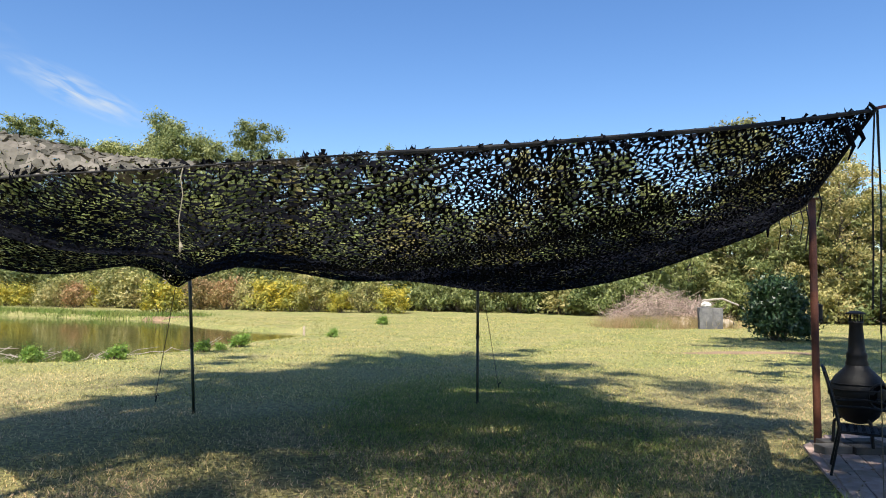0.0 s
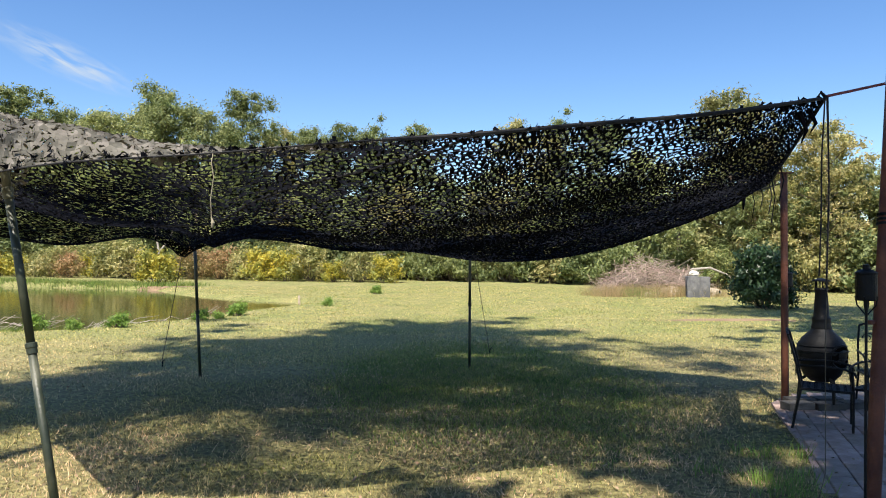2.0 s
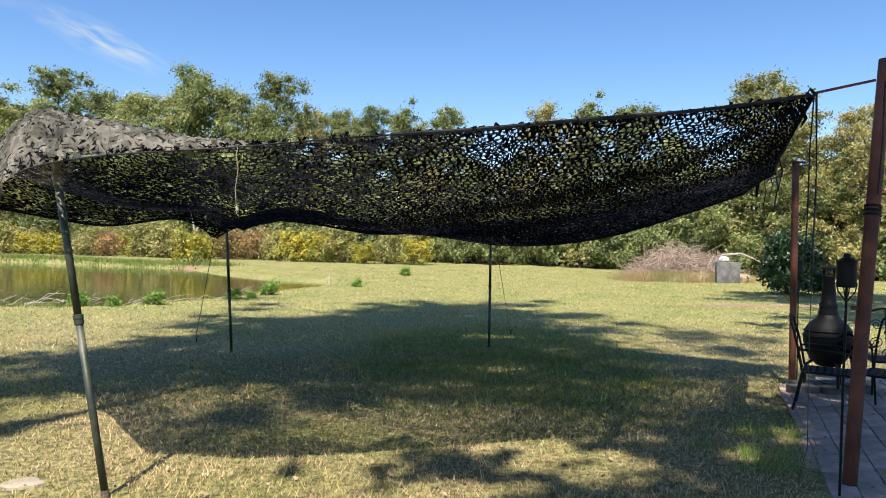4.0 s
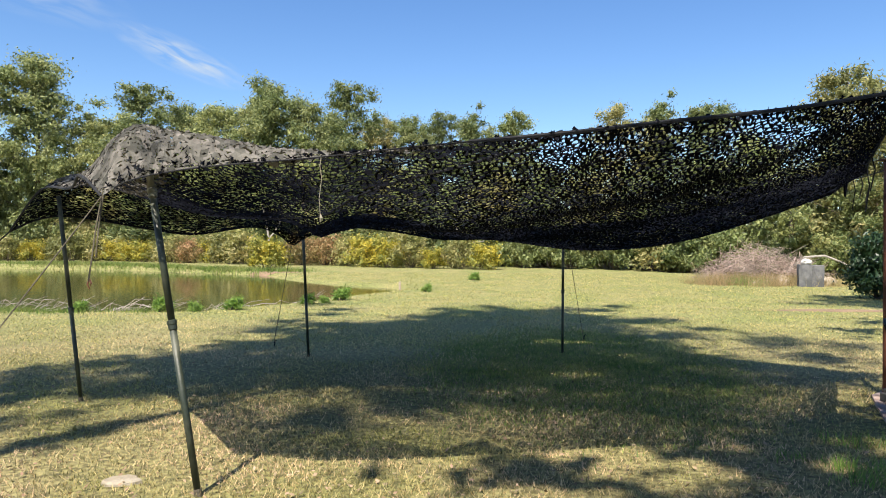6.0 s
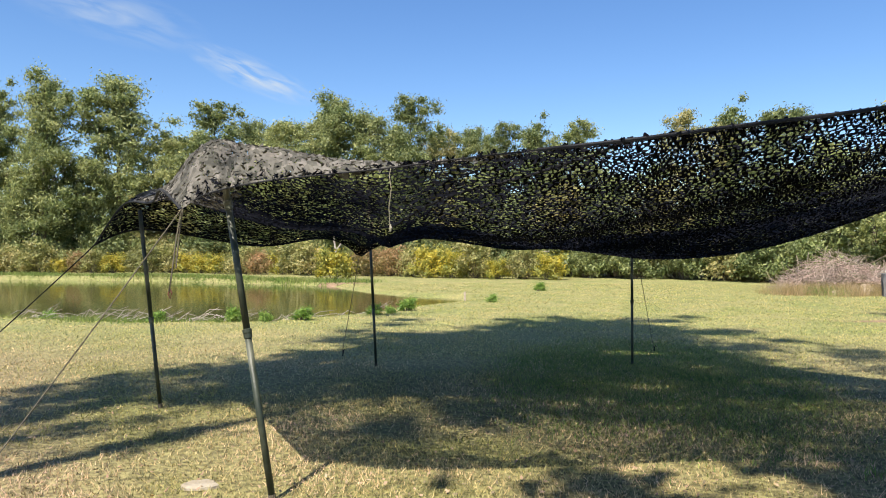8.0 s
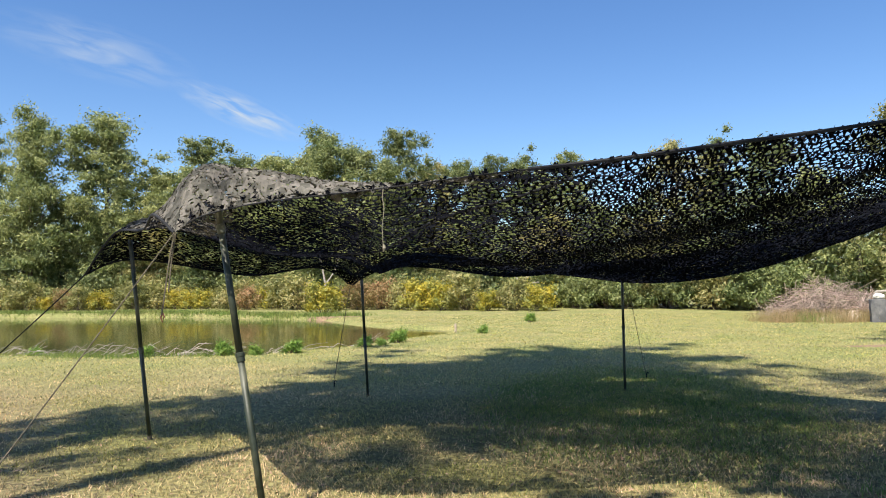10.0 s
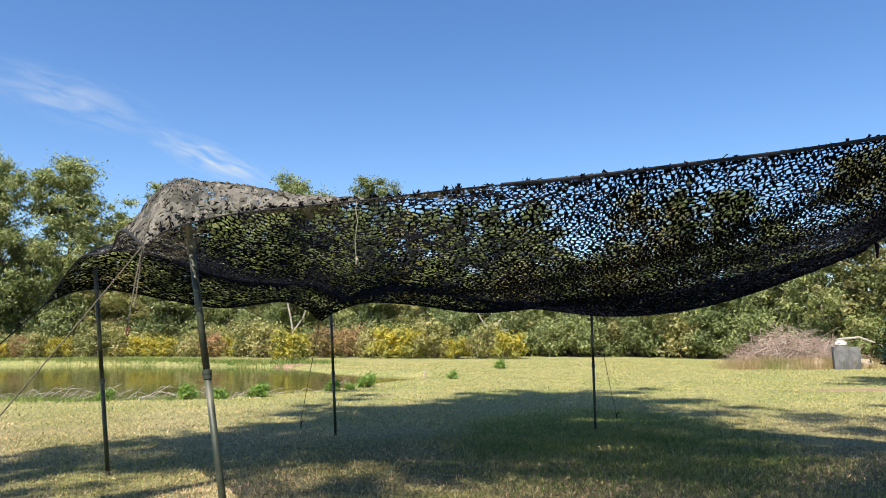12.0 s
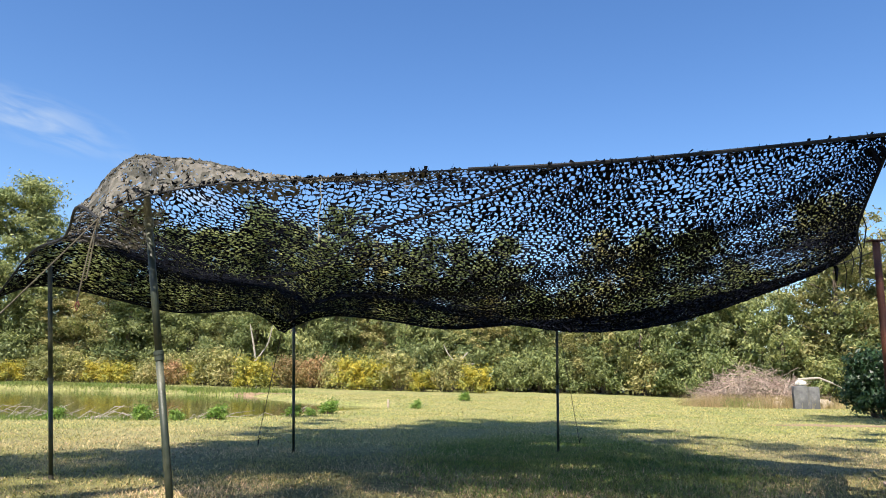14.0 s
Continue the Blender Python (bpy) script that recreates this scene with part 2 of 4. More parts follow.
# ---- ground ----
POND_Z = -0.70
POND = np.array([(-95, 30), (-45, 24.5), (-30, 22.6), (-20, 21.4), (-13.5, 20.3), (-10.3, 21.2), (-8.6, 24.5), (-7.6, 28.7), (-5.8, 34.0), (-6.0, 37.2),
                 (-9.5, 39.5), (-14, 45), (-19, 53.5), (-25, 56.5), (-38, 64), (-55, 66), (-95, 70)])


def pond_distance(x, y):
    """Metres to the pond's edge, minus inside it."""
    best, inside = np.full(np.shape(x), 1e9), np.zeros(np.shape(x), bool)
    for (x0, y0), (x1, y1) in zip(POND, np.roll(POND, -1, 0)):
        dx, dy = x1 - x0, y1 - y0
        s = np.clip(((x - x0) * dx + (y - y0) * dy) / (dx * dx + dy * dy), 0, 1)
        best = np.minimum(best, np.hypot(x - x0 - s * dx, y - y0 - s * dy))
        if dy:
            inside ^= ((y0 > y) != (y1 > y)) & (x < x0 + (y - y0) / dy * dx)
    return np.where(inside, -best, best)


def ground_z(x, y):
    x, y = np.asarray(x, float), np.asarray(y, float)
    z = -0.52 * (1 - np.exp(-np.maximum(y, 0) / 7.0))
    z = z + 0.008 * np.sin(x * 0.9 + 1) * np.sin(y * 0.7) + 0.35 * (1 / (1 + np.exp(-(y - 62) / 5)))
    d = pond_distance(x, y)
    dip = np.clip((1.2 - d) / 1.9, 0, 1)
    dip = dip * dip * (3 - 2 * dip)
    return z * (1 - dip) + dip * (POND_Z - 0.45)


def gz(x, y):
    return float(ground_z(np.array([x]), np.array([y]))[0])


def axis_steps(stops):
    out = []
    for (a, b, step) in stops:
        out += list(np.arange(a, b - 1e-6, step))
    return np.array(out + [stops[-1][1]])


gx = axis_steps([(-3000, -300, 450), (-300, -100, 25), (-100, -24, 1.5), (-24, 14, 0.4), (14, 60, 2), (60, 300, 24), (300, 3000, 450)])
gy = axis_steps([(-3000, -300, 450), (-300, -12, 24), (-12, 0, 1.2), (0, 24, 0.3), (24, 72, 0.8), (72, 120, 6), (120, 300, 30), (300, 3000, 450)])
GX, GY = np.meshgrid(gx, gy)
GZ = ground_z(GX, GY)
nx, ny = len(gx), len(gy)
i0 = (np.arange(ny - 1)[:, None] * nx + np.arange(nx - 1)[None]).ravel()
ground = new("ground", mesh_of("ground", np.stack([GX, GY, GZ], -1).reshape(-1, 3), np.stack([i0, i0 + 1, i0 + nx + 1, i0 + nx], 1), M_GROUND, True))
tagged(ground, "patchy green and straw-coloured mown lawn over bare soil", "lawn", kind="structure")

water = new("pond", mesh_of("pond", [(x, y, POND_Z) for x, y in POND], [list(range(len(POND)))], M_WATER))
tagged(water, "still brown pond water mirroring trees and yellow bushes", "pond", kind="structure")

# ---- net canopy ----
NEAR = by_length([(-2.55, 3.09, 1.82), (-2.32, 3.04, 1.92), (-1.83, 2.91, 1.98), (-1.11, 3.0, 2.05), (-0.42, 3.2, 2.15), (0.38, 3.43, 2.25),
                  (1.1, 3.6, 2.35), (1.96, 3.64, 2.44), (2.88, 3.93, 2.62)], 97)
LEFT = by_length([(-2.55, 3.09, 1.82), (-2.97, 3.52, 2.0), (-3.75, 4.62, 2.0), (-4.84, 5.81, 2.08), (-5.61, 6.40, 1.66)], 105)
RIGHT = by_length([(2.88, 3.93, 2.62), (3.27, 5.34, 2.29), (4.01, 7.0, 2.35), (4.63, 8.88, 2.44)], 105)
FAR = by_length([(-5.61, 6.40, 1.66), (-5.27, 6.9, 1.86), (-4.38, 8.26, 1.68), (-3.81, 9.4, 1.81), (-3.55, 9.98, 1.66), (-3.47, 10.2, 1.52), (-3.27, 10.37, 1.67),
                 (-2.79, 10.59, 1.84), (-2.0, 10.72, 1.80), (-0.97, 10.82, 1.69), (0.16, 11.57, 1.85), (1.05, 12.07, 1.92), (2.31, 11.4, 2.0), (3.34, 10.18, 2.16),
                 (4.63, 8.88, 2.44)], 97)


def canopy_point(u, v):
    """The net's surface: u from its pond side to its patio side, v from its near edge to its far edge."""
    def at(line, s):
        s = np.clip(s, 0, 1) * (len(line) - 1)
        i = np.minimum(s.astype(int), len(line) - 2)
        f = (s - i)[..., None]
        return line[i] * (1 - f) + line[i + 1] * f
    U, V = u[..., None], v[..., None]
    p = (1 - V) * at(NEAR, u) + V * at(FAR, u) + (1 - U) * at(LEFT, v) + U * at(RIGHT, v)
    p = p - ((1 - U) * (1 - V) * NEAR[0] + U * (1 - V) * NEAR[-1] + (1 - U) * V * FAR[0] + U * V * FAR[-1])
    x, y = p[..., 0], p[..., 1]
    lift = -0.37 * np.sin(np.pi * u) ** 0.8 * np.sin(np.pi * v) ** 0.8

    def bump(cx, cy, r, h):
        return h * np.exp(-((x - cx) ** 2 + (y - cy) ** 2) / (r * r))
    lift = lift + bump(-2.45, 3.46, 0.33, 0.265) + bump(-4.7, 6.1, 0.6, 0.073) + bump(-3.3, 10.1, 0.7, 0.149) + bump(0.9, 8.85, 1.7, -0.266)
    lift = lift + bump(-4.2, 7.8, 1.0, -0.061) + bump(2.6, 8.2, 1.5, -0.148) + bump(-1.0, 8.5, 1.6, 0.142) + bump(-1.95, 3.35, 0.35, 0.1)
    lift = lift + (0.15 - 0.06 * np.clip(u / 0.4, 0, 1)) * np.exp(-((v - 0.055) / 0.038) ** 2) * np.clip((u - 0.02) / 0.1, 0, 1) * np.clip((0.62 - u) / 0.3, 0, 1)
    edge = np.clip(np.minimum(np.minimum(u, 1 - u), np.minimum(v, 1 - v)) / 0.03, 0, 1)
    lift = lift * edge
    fold = 0.02 * np.sin(9 * v + 5 * u) + 0.035 * np.sin(14 * (v - 0.45 * u) + 1.3) * u
    p[..., 2] += lift + fold * np.clip(v / 0.2, 0, 1) * edge
    return p


def canopy_mesh():
    rng = np.random.default_rng(7)
    nu, nv = 124, 146
    # rows of cells, every second row shifted by half a cell; each cell is a slit cloth patch with a ragged hole
    verts, faces = [], []
    ring = np.linspace(0, 2 * np.pi, 9)[:-1]
    ii, jj = np.meshgrid(np.arange(nu), np.arange(nv))
    ii, jj = ii.ravel(), jj.ravel()
    k = len(ii)
    shift = (jj % 2) * 0.5
    U0 = (ii + shift - 0.25) / nu
    V0 = jj / nv
    cu, cv = U0 + 0.5 / nu, V0 + 0.5 / nv
    jitter = lambda s: rng.normal(size=k) * s
    # corners and edge middles of the cell, hole points inside
    ou = np.array([0, 0.5, 1, 1, 1, 0.5, 0, 0])
    ov = np.array([0, 0, 0, 0.5, 1, 1, 1, 0.5])

    def stretched(u, v):
        # the cloth is pulled unevenly, so its rows and columns wander
        inside = np.clip(np.minimum(np.minimum(u, 1 - u), np.minimum(v, 1 - v)) / 0.02, 0, 1)
        du = 0.0022 * np.sin(151 * u + 97 * v) + 0.0022 * np.sin(83 * u - 171 * v + 1) + 0.004 * np.sin(23 * u + 31 * v)
        dv = 0.0018 * np.sin(117 * u - 139 * v + 2) + 0.0018 * np.sin(191 * u + 67 * v) + 0.004 * np.sin(29 * u - 17 * v + 3)
        return canopy_point(np.clip(u + du * inside, 0, 1), np.clip(v + dv * inside, 0, 1))

    O = stretched(np.clip(U0[:, None] + ou / nu, 0, 1), np.clip(V0[:, None] + ov / nv, 0, 1))
    worn = np.array([noise.noise(Vector((a * 7, b * 9, 0.3))) + 0.6 * noise.noise(Vector((a * 26, b * 30, 4.3))) for a, b in zip(cu, cv)])
    # gathered folds run from the patio corner down across the net, where the cloth lies doubled
    fold_a = np.exp(-((cv - 0.05 - 0.56 * (1 - cu)) / (0.025 + 0.05 * (1 - cu))) ** 2) * np.clip((cu - 0.3) / 0.15, 0, 1)
    fold_b = np.exp(-((cv - 0.16 - 0.72 * (1 - cu)) / (0.03 + 0.05 * (1 - cu))) ** 2) * np.clip((cu - 0.25) / 0.15, 0, 1)
    fold_c = np.exp(-((cv - 0.62 - 0.1 * np.sin(5 * cu)) / 0.05) ** 2) * np.clip((0.75 - cu) / 0.2, 0, 1)
    size = 0.80 + 0.2 * worn - 0.25 * np.clip((cu - 0.25) / 0.3, 0, 1) + 0.24 * np.clip((0.3 - cv) / 0.15, 0, 1) * np.clip((0.62 - cu) / 0.2, 0, 1)
    size -= 0.10 * np.clip((cu - 0.4) / 0.1, 0, 1) * np.clip((0.85 - cu) / 0.1, 0, 1) * np.clip((0.6 - cv) / 0.1, 0, 1)
    size += jitter(0.16) - 0.12 * np.clip((cv - 0.45) / 0.3, 0, 1)
    size *= 1 - np.clip(0.8 * fold_a + 0.6 * fold_b + 0.5 * fold_c, 0, 0.85)
    size *= np.where((cv > 0.95) | (cu > 0.965) | ((cv > 0.88) & (cu > 0.5)), 0.5, 1.0)
    size = np.clip(size, 0.1, 0.98)
    # cells on the sunlit corner and pond-side edge get the paler sun-painted cloth
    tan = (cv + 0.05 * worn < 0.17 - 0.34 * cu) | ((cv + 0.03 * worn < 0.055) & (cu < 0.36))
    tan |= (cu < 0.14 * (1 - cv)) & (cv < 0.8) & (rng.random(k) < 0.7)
    size[tan] *= 0.65
    ang = jitter(0.28) * np.where(tan, 2.0, 1.0)
    hx, hy = 0.49 * size, 0.465 * size * np.where(tan, 0.32, 1.0) * (0.9 + 0.25 * rng.random(k))
    ca, sa = np.cos(ang)[:, None], np.sin(ang)[:, None]
    ex, ey = np.array([-1, 0, 1, 1, 1, 0, -1, -1]) * np.array([0.8, 1, 0.8, 1.05, 0.8, 1, 0.8, 1.05]), np.array([-1, -1, -1, 0, 1, 1, 1, 0]) * np.array([.75, 1, .75, 1, .75, 1, .75, 1])
    px = ex * hx[:, None] * (1 + 0.30 * rng.normal(size=(k, 8)))
    py = ey * hy[:, None] * (1 + 0.30 * rng.normal(size=(k, 8)))
    qx, qy = px * ca - py * sa + jitter(0.05)[:, None], px * sa + py * ca + jitter(0.06)[:, None]
    I = stretched(np.clip(cu[:, None] + np.clip(qx, -0.49, 0.49) / nu, 0, 1), np.clip(cv[:, None] + np.clip(qy, -0.49, 0.49) / nv, 0, 1))
    I[..., 2] += rng.normal(size=(k, 8)) * 0.005
    # the cut flaps hang down from the far side of each hole
    I[..., 2] -= np.where(ey > 0, 1.0, np.where(ey == 0, 0.5, 0.0)) * np.where(tan, 0.003, np.interp(cv, [0, 0.3, 0.6, 1], [0.015, 0.008, 0.004, 0.0025]) * (0.6 + 0.8 * rng.random(k)))[:, None]
    O[..., 2] += np.where((ou == 0.5) | (ov == 0.5), rng.normal(size=(k, 8)) * np.where(tan, 0.010, 0.004)[:, None], 0)
    base = np.arange(k)[:, None] * 16
    V = np.concatenate([O, I], 1).reshape(-1, 3)
    F = []
    for a in range(8):
        b = (a + 1) % 8
        F.append(np.concatenate([base + a, base + b, base + 8 + b, base + 8 + a], 1))
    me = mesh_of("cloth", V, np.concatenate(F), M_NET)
    me.materials.append(M_NETLIT)
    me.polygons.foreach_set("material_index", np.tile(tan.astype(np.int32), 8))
    return me


net = thing("camouflage_net", "large dark camouflage net with slit cloth, sagging on poles and ropes", "camouflage net", (0, 0, 0))
put_under(new("cloth", canopy_mesh()), net)


def net_line(uv, n, lift=0.0):
    q = smooth_line([(a, b, 0) for a, b in uv], n)
    p = canopy_point(q[:, 0], q[:, 1])
    p[:, 2] += lift
    return p


for nm, uv, r in (("border_rope", [(0.44, 0.0), (0.6, 0), (0.8, 0), (1, 0)], 0.014), ("border_rope", [(0.02, 0.0), (0.2, 0), (0.44, 0)], 0.005), ("border_rope", [(0, 0), (0, 0.5), (0, 1)], 0.011),
                  ("border_rope", [(1, 0), (1, 0.5), (1, 1)], 0.013), ("border_rope", [(0, 1), (0.3, 1), (0.6, 1), (1, 1)], 0.012),
                  ("seam_cord", [(0.55, 0.0), (0.47, 0.07), (0.36, 0.16), (0.22, 0.42)], 0.010), ("seam_cord", [(0.93, 0.08), (0.75, 0.2), (0.5, 0.33), (0.3, 0.5)], 0.009)):
    part(nm, tube(bmesh.new(), net_line(uv, 90), r, 6), M_DARKROPE, net)
rng = np.random.default_rng(3)
tuft_c = canopy_point((rng.integers(0, 60, 260) + 0.35 * rng.random(260)) / 61 + 0.01, np.abs(rng.normal(size=260)) * 0.01)
tv, tf = leaves(rng, tuft_c + np.array([0, 0, 0.008]), [0.025] * 260, [2] * 260, 0.05, slim=0.4)
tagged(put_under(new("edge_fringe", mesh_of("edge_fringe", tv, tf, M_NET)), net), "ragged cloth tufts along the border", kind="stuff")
for u, drop in ((0.985, 0.16), (0.97, 0.22)):
    p = canopy_point(np.array([u]), np.array([0.03]))[0]
    part("loose_strip", tube(bmesh.new(), [p, p + np.array([0.05, 0, -drop * 0.6]), p + np.array([0.02, 0.02, -drop])], [0.02, 0.014, 0.004], 5), M_NET, net)
for v, drop in ((0.25, 0.3), (0.4, 0.42), (0.55, 0.33), (0.72, 0.26), (0.85, 0.4)):
    p = canopy_point(np.array([1.0]), np.array([v]))[0]
    part("loose_cord", tube(bmesh.new(), [p, p + np.array([0.03, 0, -drop * 0.4]), p + np.array([0.0, 0.02, -drop])], 0.006, 5), M_DARKROPE, net)


def net_height(x, y):
    """The net's height over a spot of the lawn."""
    u, v = np.meshgrid(np.linspace(0, 1, 160), np.linspace(0, 1, 160))
    p = canopy_point(u, v).reshape(-1, 3)
    return float(p[np.argmin((p[:, 0] - x) ** 2 + (p[:, 1] - y) ** 2), 2])


def tent_pole(foot, top, label, joints=(0.42,)):
    foot, top = Vector(foot), Vector(top)
    foot.z = gz(foot.x, foot.y) - 0.01
    e = thing("tent_pole", label, "pole", foot, "poles under the net")
    d = top - foot
    cuts = [0.0, *joints, 1.0]
    for a, b in zip(cuts, cuts[1:]):
        part("tube_section", tube(bmesh.new(), [d * a, d * b], 0.024, 14), M_POLE, e, smooth=True)
    for a in joints:
        n = d.normalized()
        c = d * a
        part("collar", tube(bmesh.new(), [c - n * 0.035, c - n * 0.03, c + n * 0.0, c + n * 0.006, c + n * 0.03, c + n * 0.035],
                            [0.024, 0.030, 0.030, 0.033, 0.033, 0.024], 14), M_POLE, e)
    n = d.normalized()
    part("foot_cap", tube(bmesh.new(), [n * 0.0, n * 0.06], 0.0275, 12), M_ROPE, e, "pale worn foot sleeve")
    return e


tent_pole((-2.0, 3.35, 0), (-2.47, 3.46, net_height(-2.47, 3.46) - 0.01), "olive green jointed pole leaning under the net corner", (0.46, 0.82))
tent_pole((-4.90, 6.66, 0), (-5.06, 6.46, net_height(-5.06, 6.46) - 0.01), "olive green jointed pole holding the net near the pond", (0.45,))
tent_pole((-3.41, 11.03, 0), (-3.38, 10.55, 1.74), "olive green jointed pole with the net gathered round its top", (0.5,))
tent_pole((1.07, 11.95, 0), (1.08, 12.02, 1.86), "thin dark green pole holding the low far edge of the net", (0.5,))


def cord(name, pts, r, mat, label, sag=0.0, category="rope"):
    a, b = Vector(pts[0]), Vector(pts[-1])
    if len(pts) == 2:
        pts = [a.lerp(b, s) + Vector((0, 0, -4 * sag * s * (1 - s))) for s in np.linspace(0, 1, 14)]
    e = thing(name, label, category, pts[0])
    part("line", tube(bmesh.new(), [Vector(p) - Vector(pts[0]) for p in pts], r, 6), mat, e)
    return e


def stake(at, label="short dark steel peg driven into the lawn"):
    z = gz(at[0], at[1])
    e = thing("tent_peg", label, "tent peg", (at[0], at[1], z), "tent pegs")
    part("shaft", tube(bmesh.new(), [(0, 0, -0.1), (0.02, 0, 0.10)], 0.012, 8), M_IRON, e)
    part("hook", tube(bmesh.new(), [(0.02, 0, 0.10), (0.045, 0, 0.13), (0.06, 0, 0.10)], 0.01, 8), M_IRON, e)
    return Vector((at[0], at[1], z + 0.08))


g = cord("guy_rope", [(-2.55, 3.09, 1.82), stake((-2.95, 1.36))], 0.0045, M_ROPE, "tan twisted guy rope from net corner to a peg", 0.02)
g = cord("guy_rope", [(-5.61, 6.40, 1.66), stake((-8.42, 7.0))], 0.008, M_DARKROPE, "thin dark guy rope stretched to a peg in the lawn", 0.02)
g = cord("guy_rope", [(-3.47, 10.2, 1.52), stake((-4.46, 12.31))], 0.006, M_ROPE, "thin tan guy rope running down from gathered net", 0.01)
g = cord("guy_rope", [(1.12, 12.08, 1.86), stake((1.68, 14.26))], 0.006, M_ROPE, "thin pale guy rope from the far net edge", 0.01)
g = cord("hanging_cord", [(-1.07, 3.0, 2.05), (-1.075, 2.99, 2.0), (-1.06, 2.98, 1.92), (-1.075, 2.98, 1.80), (-1.07, 2.99, 1.675)], 0.0025, M_PALEROPE, "knotted pale cord hanging from the net")
part("knot", tube(bmesh.new(), [(0.0, -0.01, -0.40), (0.006, -0.01, -0.375), (0.0, -0.01, -0.35)], [0.004, 0.011, 0.004], 8), M_PALEROPE, g)
g = cord("hanging_cord", [(-2.55, 3.09, 1.82), (-2.55, 3.03, 1.62), (-2.56, 3.0, 1.42), (-2.57, 2.98, 1.27)], 0.005, M_ROPE, "doubled tan rope tail with metal clip hanging")
part("rope_tail", tube(bmesh.new(), [(0.012, 0, 0), (-0.012, -0.01, -0.2), (-0.02, -0.03, -0.40)], 0.005, 6), M_ROPE, g)
part("clip", tube(bmesh.new(), [(-0.05, -0.05, -0.54), (-0.037, -0.05, -0.565), (-0.05, -0.05, -0.60), (-0.063, -0.05, -0.57), (-0.05, -0.05, -0.54)], 0.006, 6), M_RUST, g)

# ---- trees ----
CROWNS = {"pine": [(0, 0.55), (0.12, 0.85), (0.35, 1.0), (0.6, 0.82), (0.8, 0.58), (0.93, 0.34), (1, 0.12)],
          "slender": [(0, 0.45), (0.2, 0.75), (0.5, 0.8), (0.75, 1.0), (0.9, 0.8), (1, 0.35)],
          "broad": [(0, 0.7), (0.2, 1.0), (0.5, 1.0), (0.75, 0.85), (0.9, 0.6), (1, 0.25)],
          "airy": [(0, 0.5), (0.25, 0.8), (0.55, 1.0), (0.8, 0.8), (0.92, 0.55), (1, 0.2)]}


def tree(name, label, h, r, bare, puffs, per_puff, leaf, mat, seed, shape="pine", clump=0.8, trunk_r=0.2, group="trees behind the lawn", lean=0.0, slim=0.5, shell=0.55):
    """A trunk whose limbs carry many small clumps of leaves. bare: the height of the lowest clumps as a share of h; clump: their size in metres."""
    rng = np.random.default_rng(seed)
    e = thing(name, label, "tree", (0, 0, 0), group)
    wob = rng.normal(size=(7, 2)) * 0.012 * h
    spine = np.array([[lean * h * s + wob[i, 0] * s, wob[i, 1] * s, h * 0.95 * s] for i, s in enumerate(np.linspace(0, 1, 7))])
    spine[0, 2] = -0.25
    bm = tube(bmesh.new(), spine, [trunk_r * (1.25 - s * 1.12) for s in np.linspace(0, 1, 7)], 8)
    lobes = rng.random((5, 3)) * np.array([6.28, 1, 0.3])
    cs, rs = [], []
    prof = CROWNS[shape]
    limbs = max(10, puffs // 6)
    for i in range(limbs):
        q = ((i + 0.6) / limbs) ** 0.9
        a = i * 2.4 + rng.normal() * 0.4
        w = r * float(np.interp(q, [k for k, _ in prof], [k for _, k in prof])) * (0.72 + 0.38 * rng.random())
        w *= 1 + sum(g * math.cos(a - b) * math.exp(-((q - c) / 0.25) ** 2) for b, c, g in lobes)
        z = h * (bare + (0.97 - bare) * q)
        on = np.array([np.interp(z, spine[:, 2], spine[:, k]) for k in range(2)])
        tip = np.array([on[0] + w * math.cos(a), on[1] + w * math.sin(a), min(z + rng.normal() * 0.03 * h, h)])
        root = np.array([on[0], on[1], max(z - w * 0.45, h * bare * 0.6)])
        mid = (root + tip) / 2 + np.array([0, 0, 0.05 * w])
        tube(bm, [root, mid, tip], [trunk_r * 0.3 * (1.1 - q * 0.7), trunk_r * 0.18, trunk_r * 0.05], 5, False)
        for j in range(6):
            s = 1 - shell * rng.random() ** 1.4
            c = root * (1 - s) ** 2 + 2 * mid * s * (1 - s) + tip * s * s
            k = clump * (0.65 + 0.7 * rng.random())
            cs.append(c + rng.normal(size=3) * np.array([0.9, 0.9, 0.55]) * clump * (0.5 + 0.08 * w))
            rs.append(k)
    part("trunk", bm, M_BARK, e)
    v, f = leaves(rng, cs, rs, [per_puff] * len(cs), leaf, slim=slim, flat=0.7)
    put_under(new("crown", mesh_of("crown", v, f, mat)), e)
    return e


def bush(name, label, h, r, puffs, per_puff, leaf, mat, seed, group="bushes along the wood", slim=0.55, category="bush"):
    rng = np.random.default_rng(seed)
    e = thing(name, label, category, (0, 0, 0), group)
    cs, rs = [], []
    bm = bmesh.new()
    for i in range(puffs):
        a, s = i * 2.4, (i + 0.5) / puffs
        d = r * 0.75 * math.sqrt(rng.random()) * (1 - 0.4 * s)
        c = np.array([d * math.cos(a), d * math.sin(a), h * (0.15 + 0.68 * s)])
        cs.append(c)
        rs.append(r * (0.36 + 0.2 * rng.random()))
        tube(bm, [(0.1 * math.cos(a), 0.1 * math.sin(a), -0.1), c * np.array([0.6, 0.6, 0.5]), c], [0.03, 0.02, 0.008], 4)
    part("stem", bm, M_BARK, e)
    v, f = leaves(rng, cs, rs, [per_puff] * puffs, leaf, slim=slim, hollow=0.3)
    v[:, 2] = np.maximum(v[:, 2], 0.02)
    put_under(new("foliage", mesh_of("foliage", v, f, mat)), e)
    return e


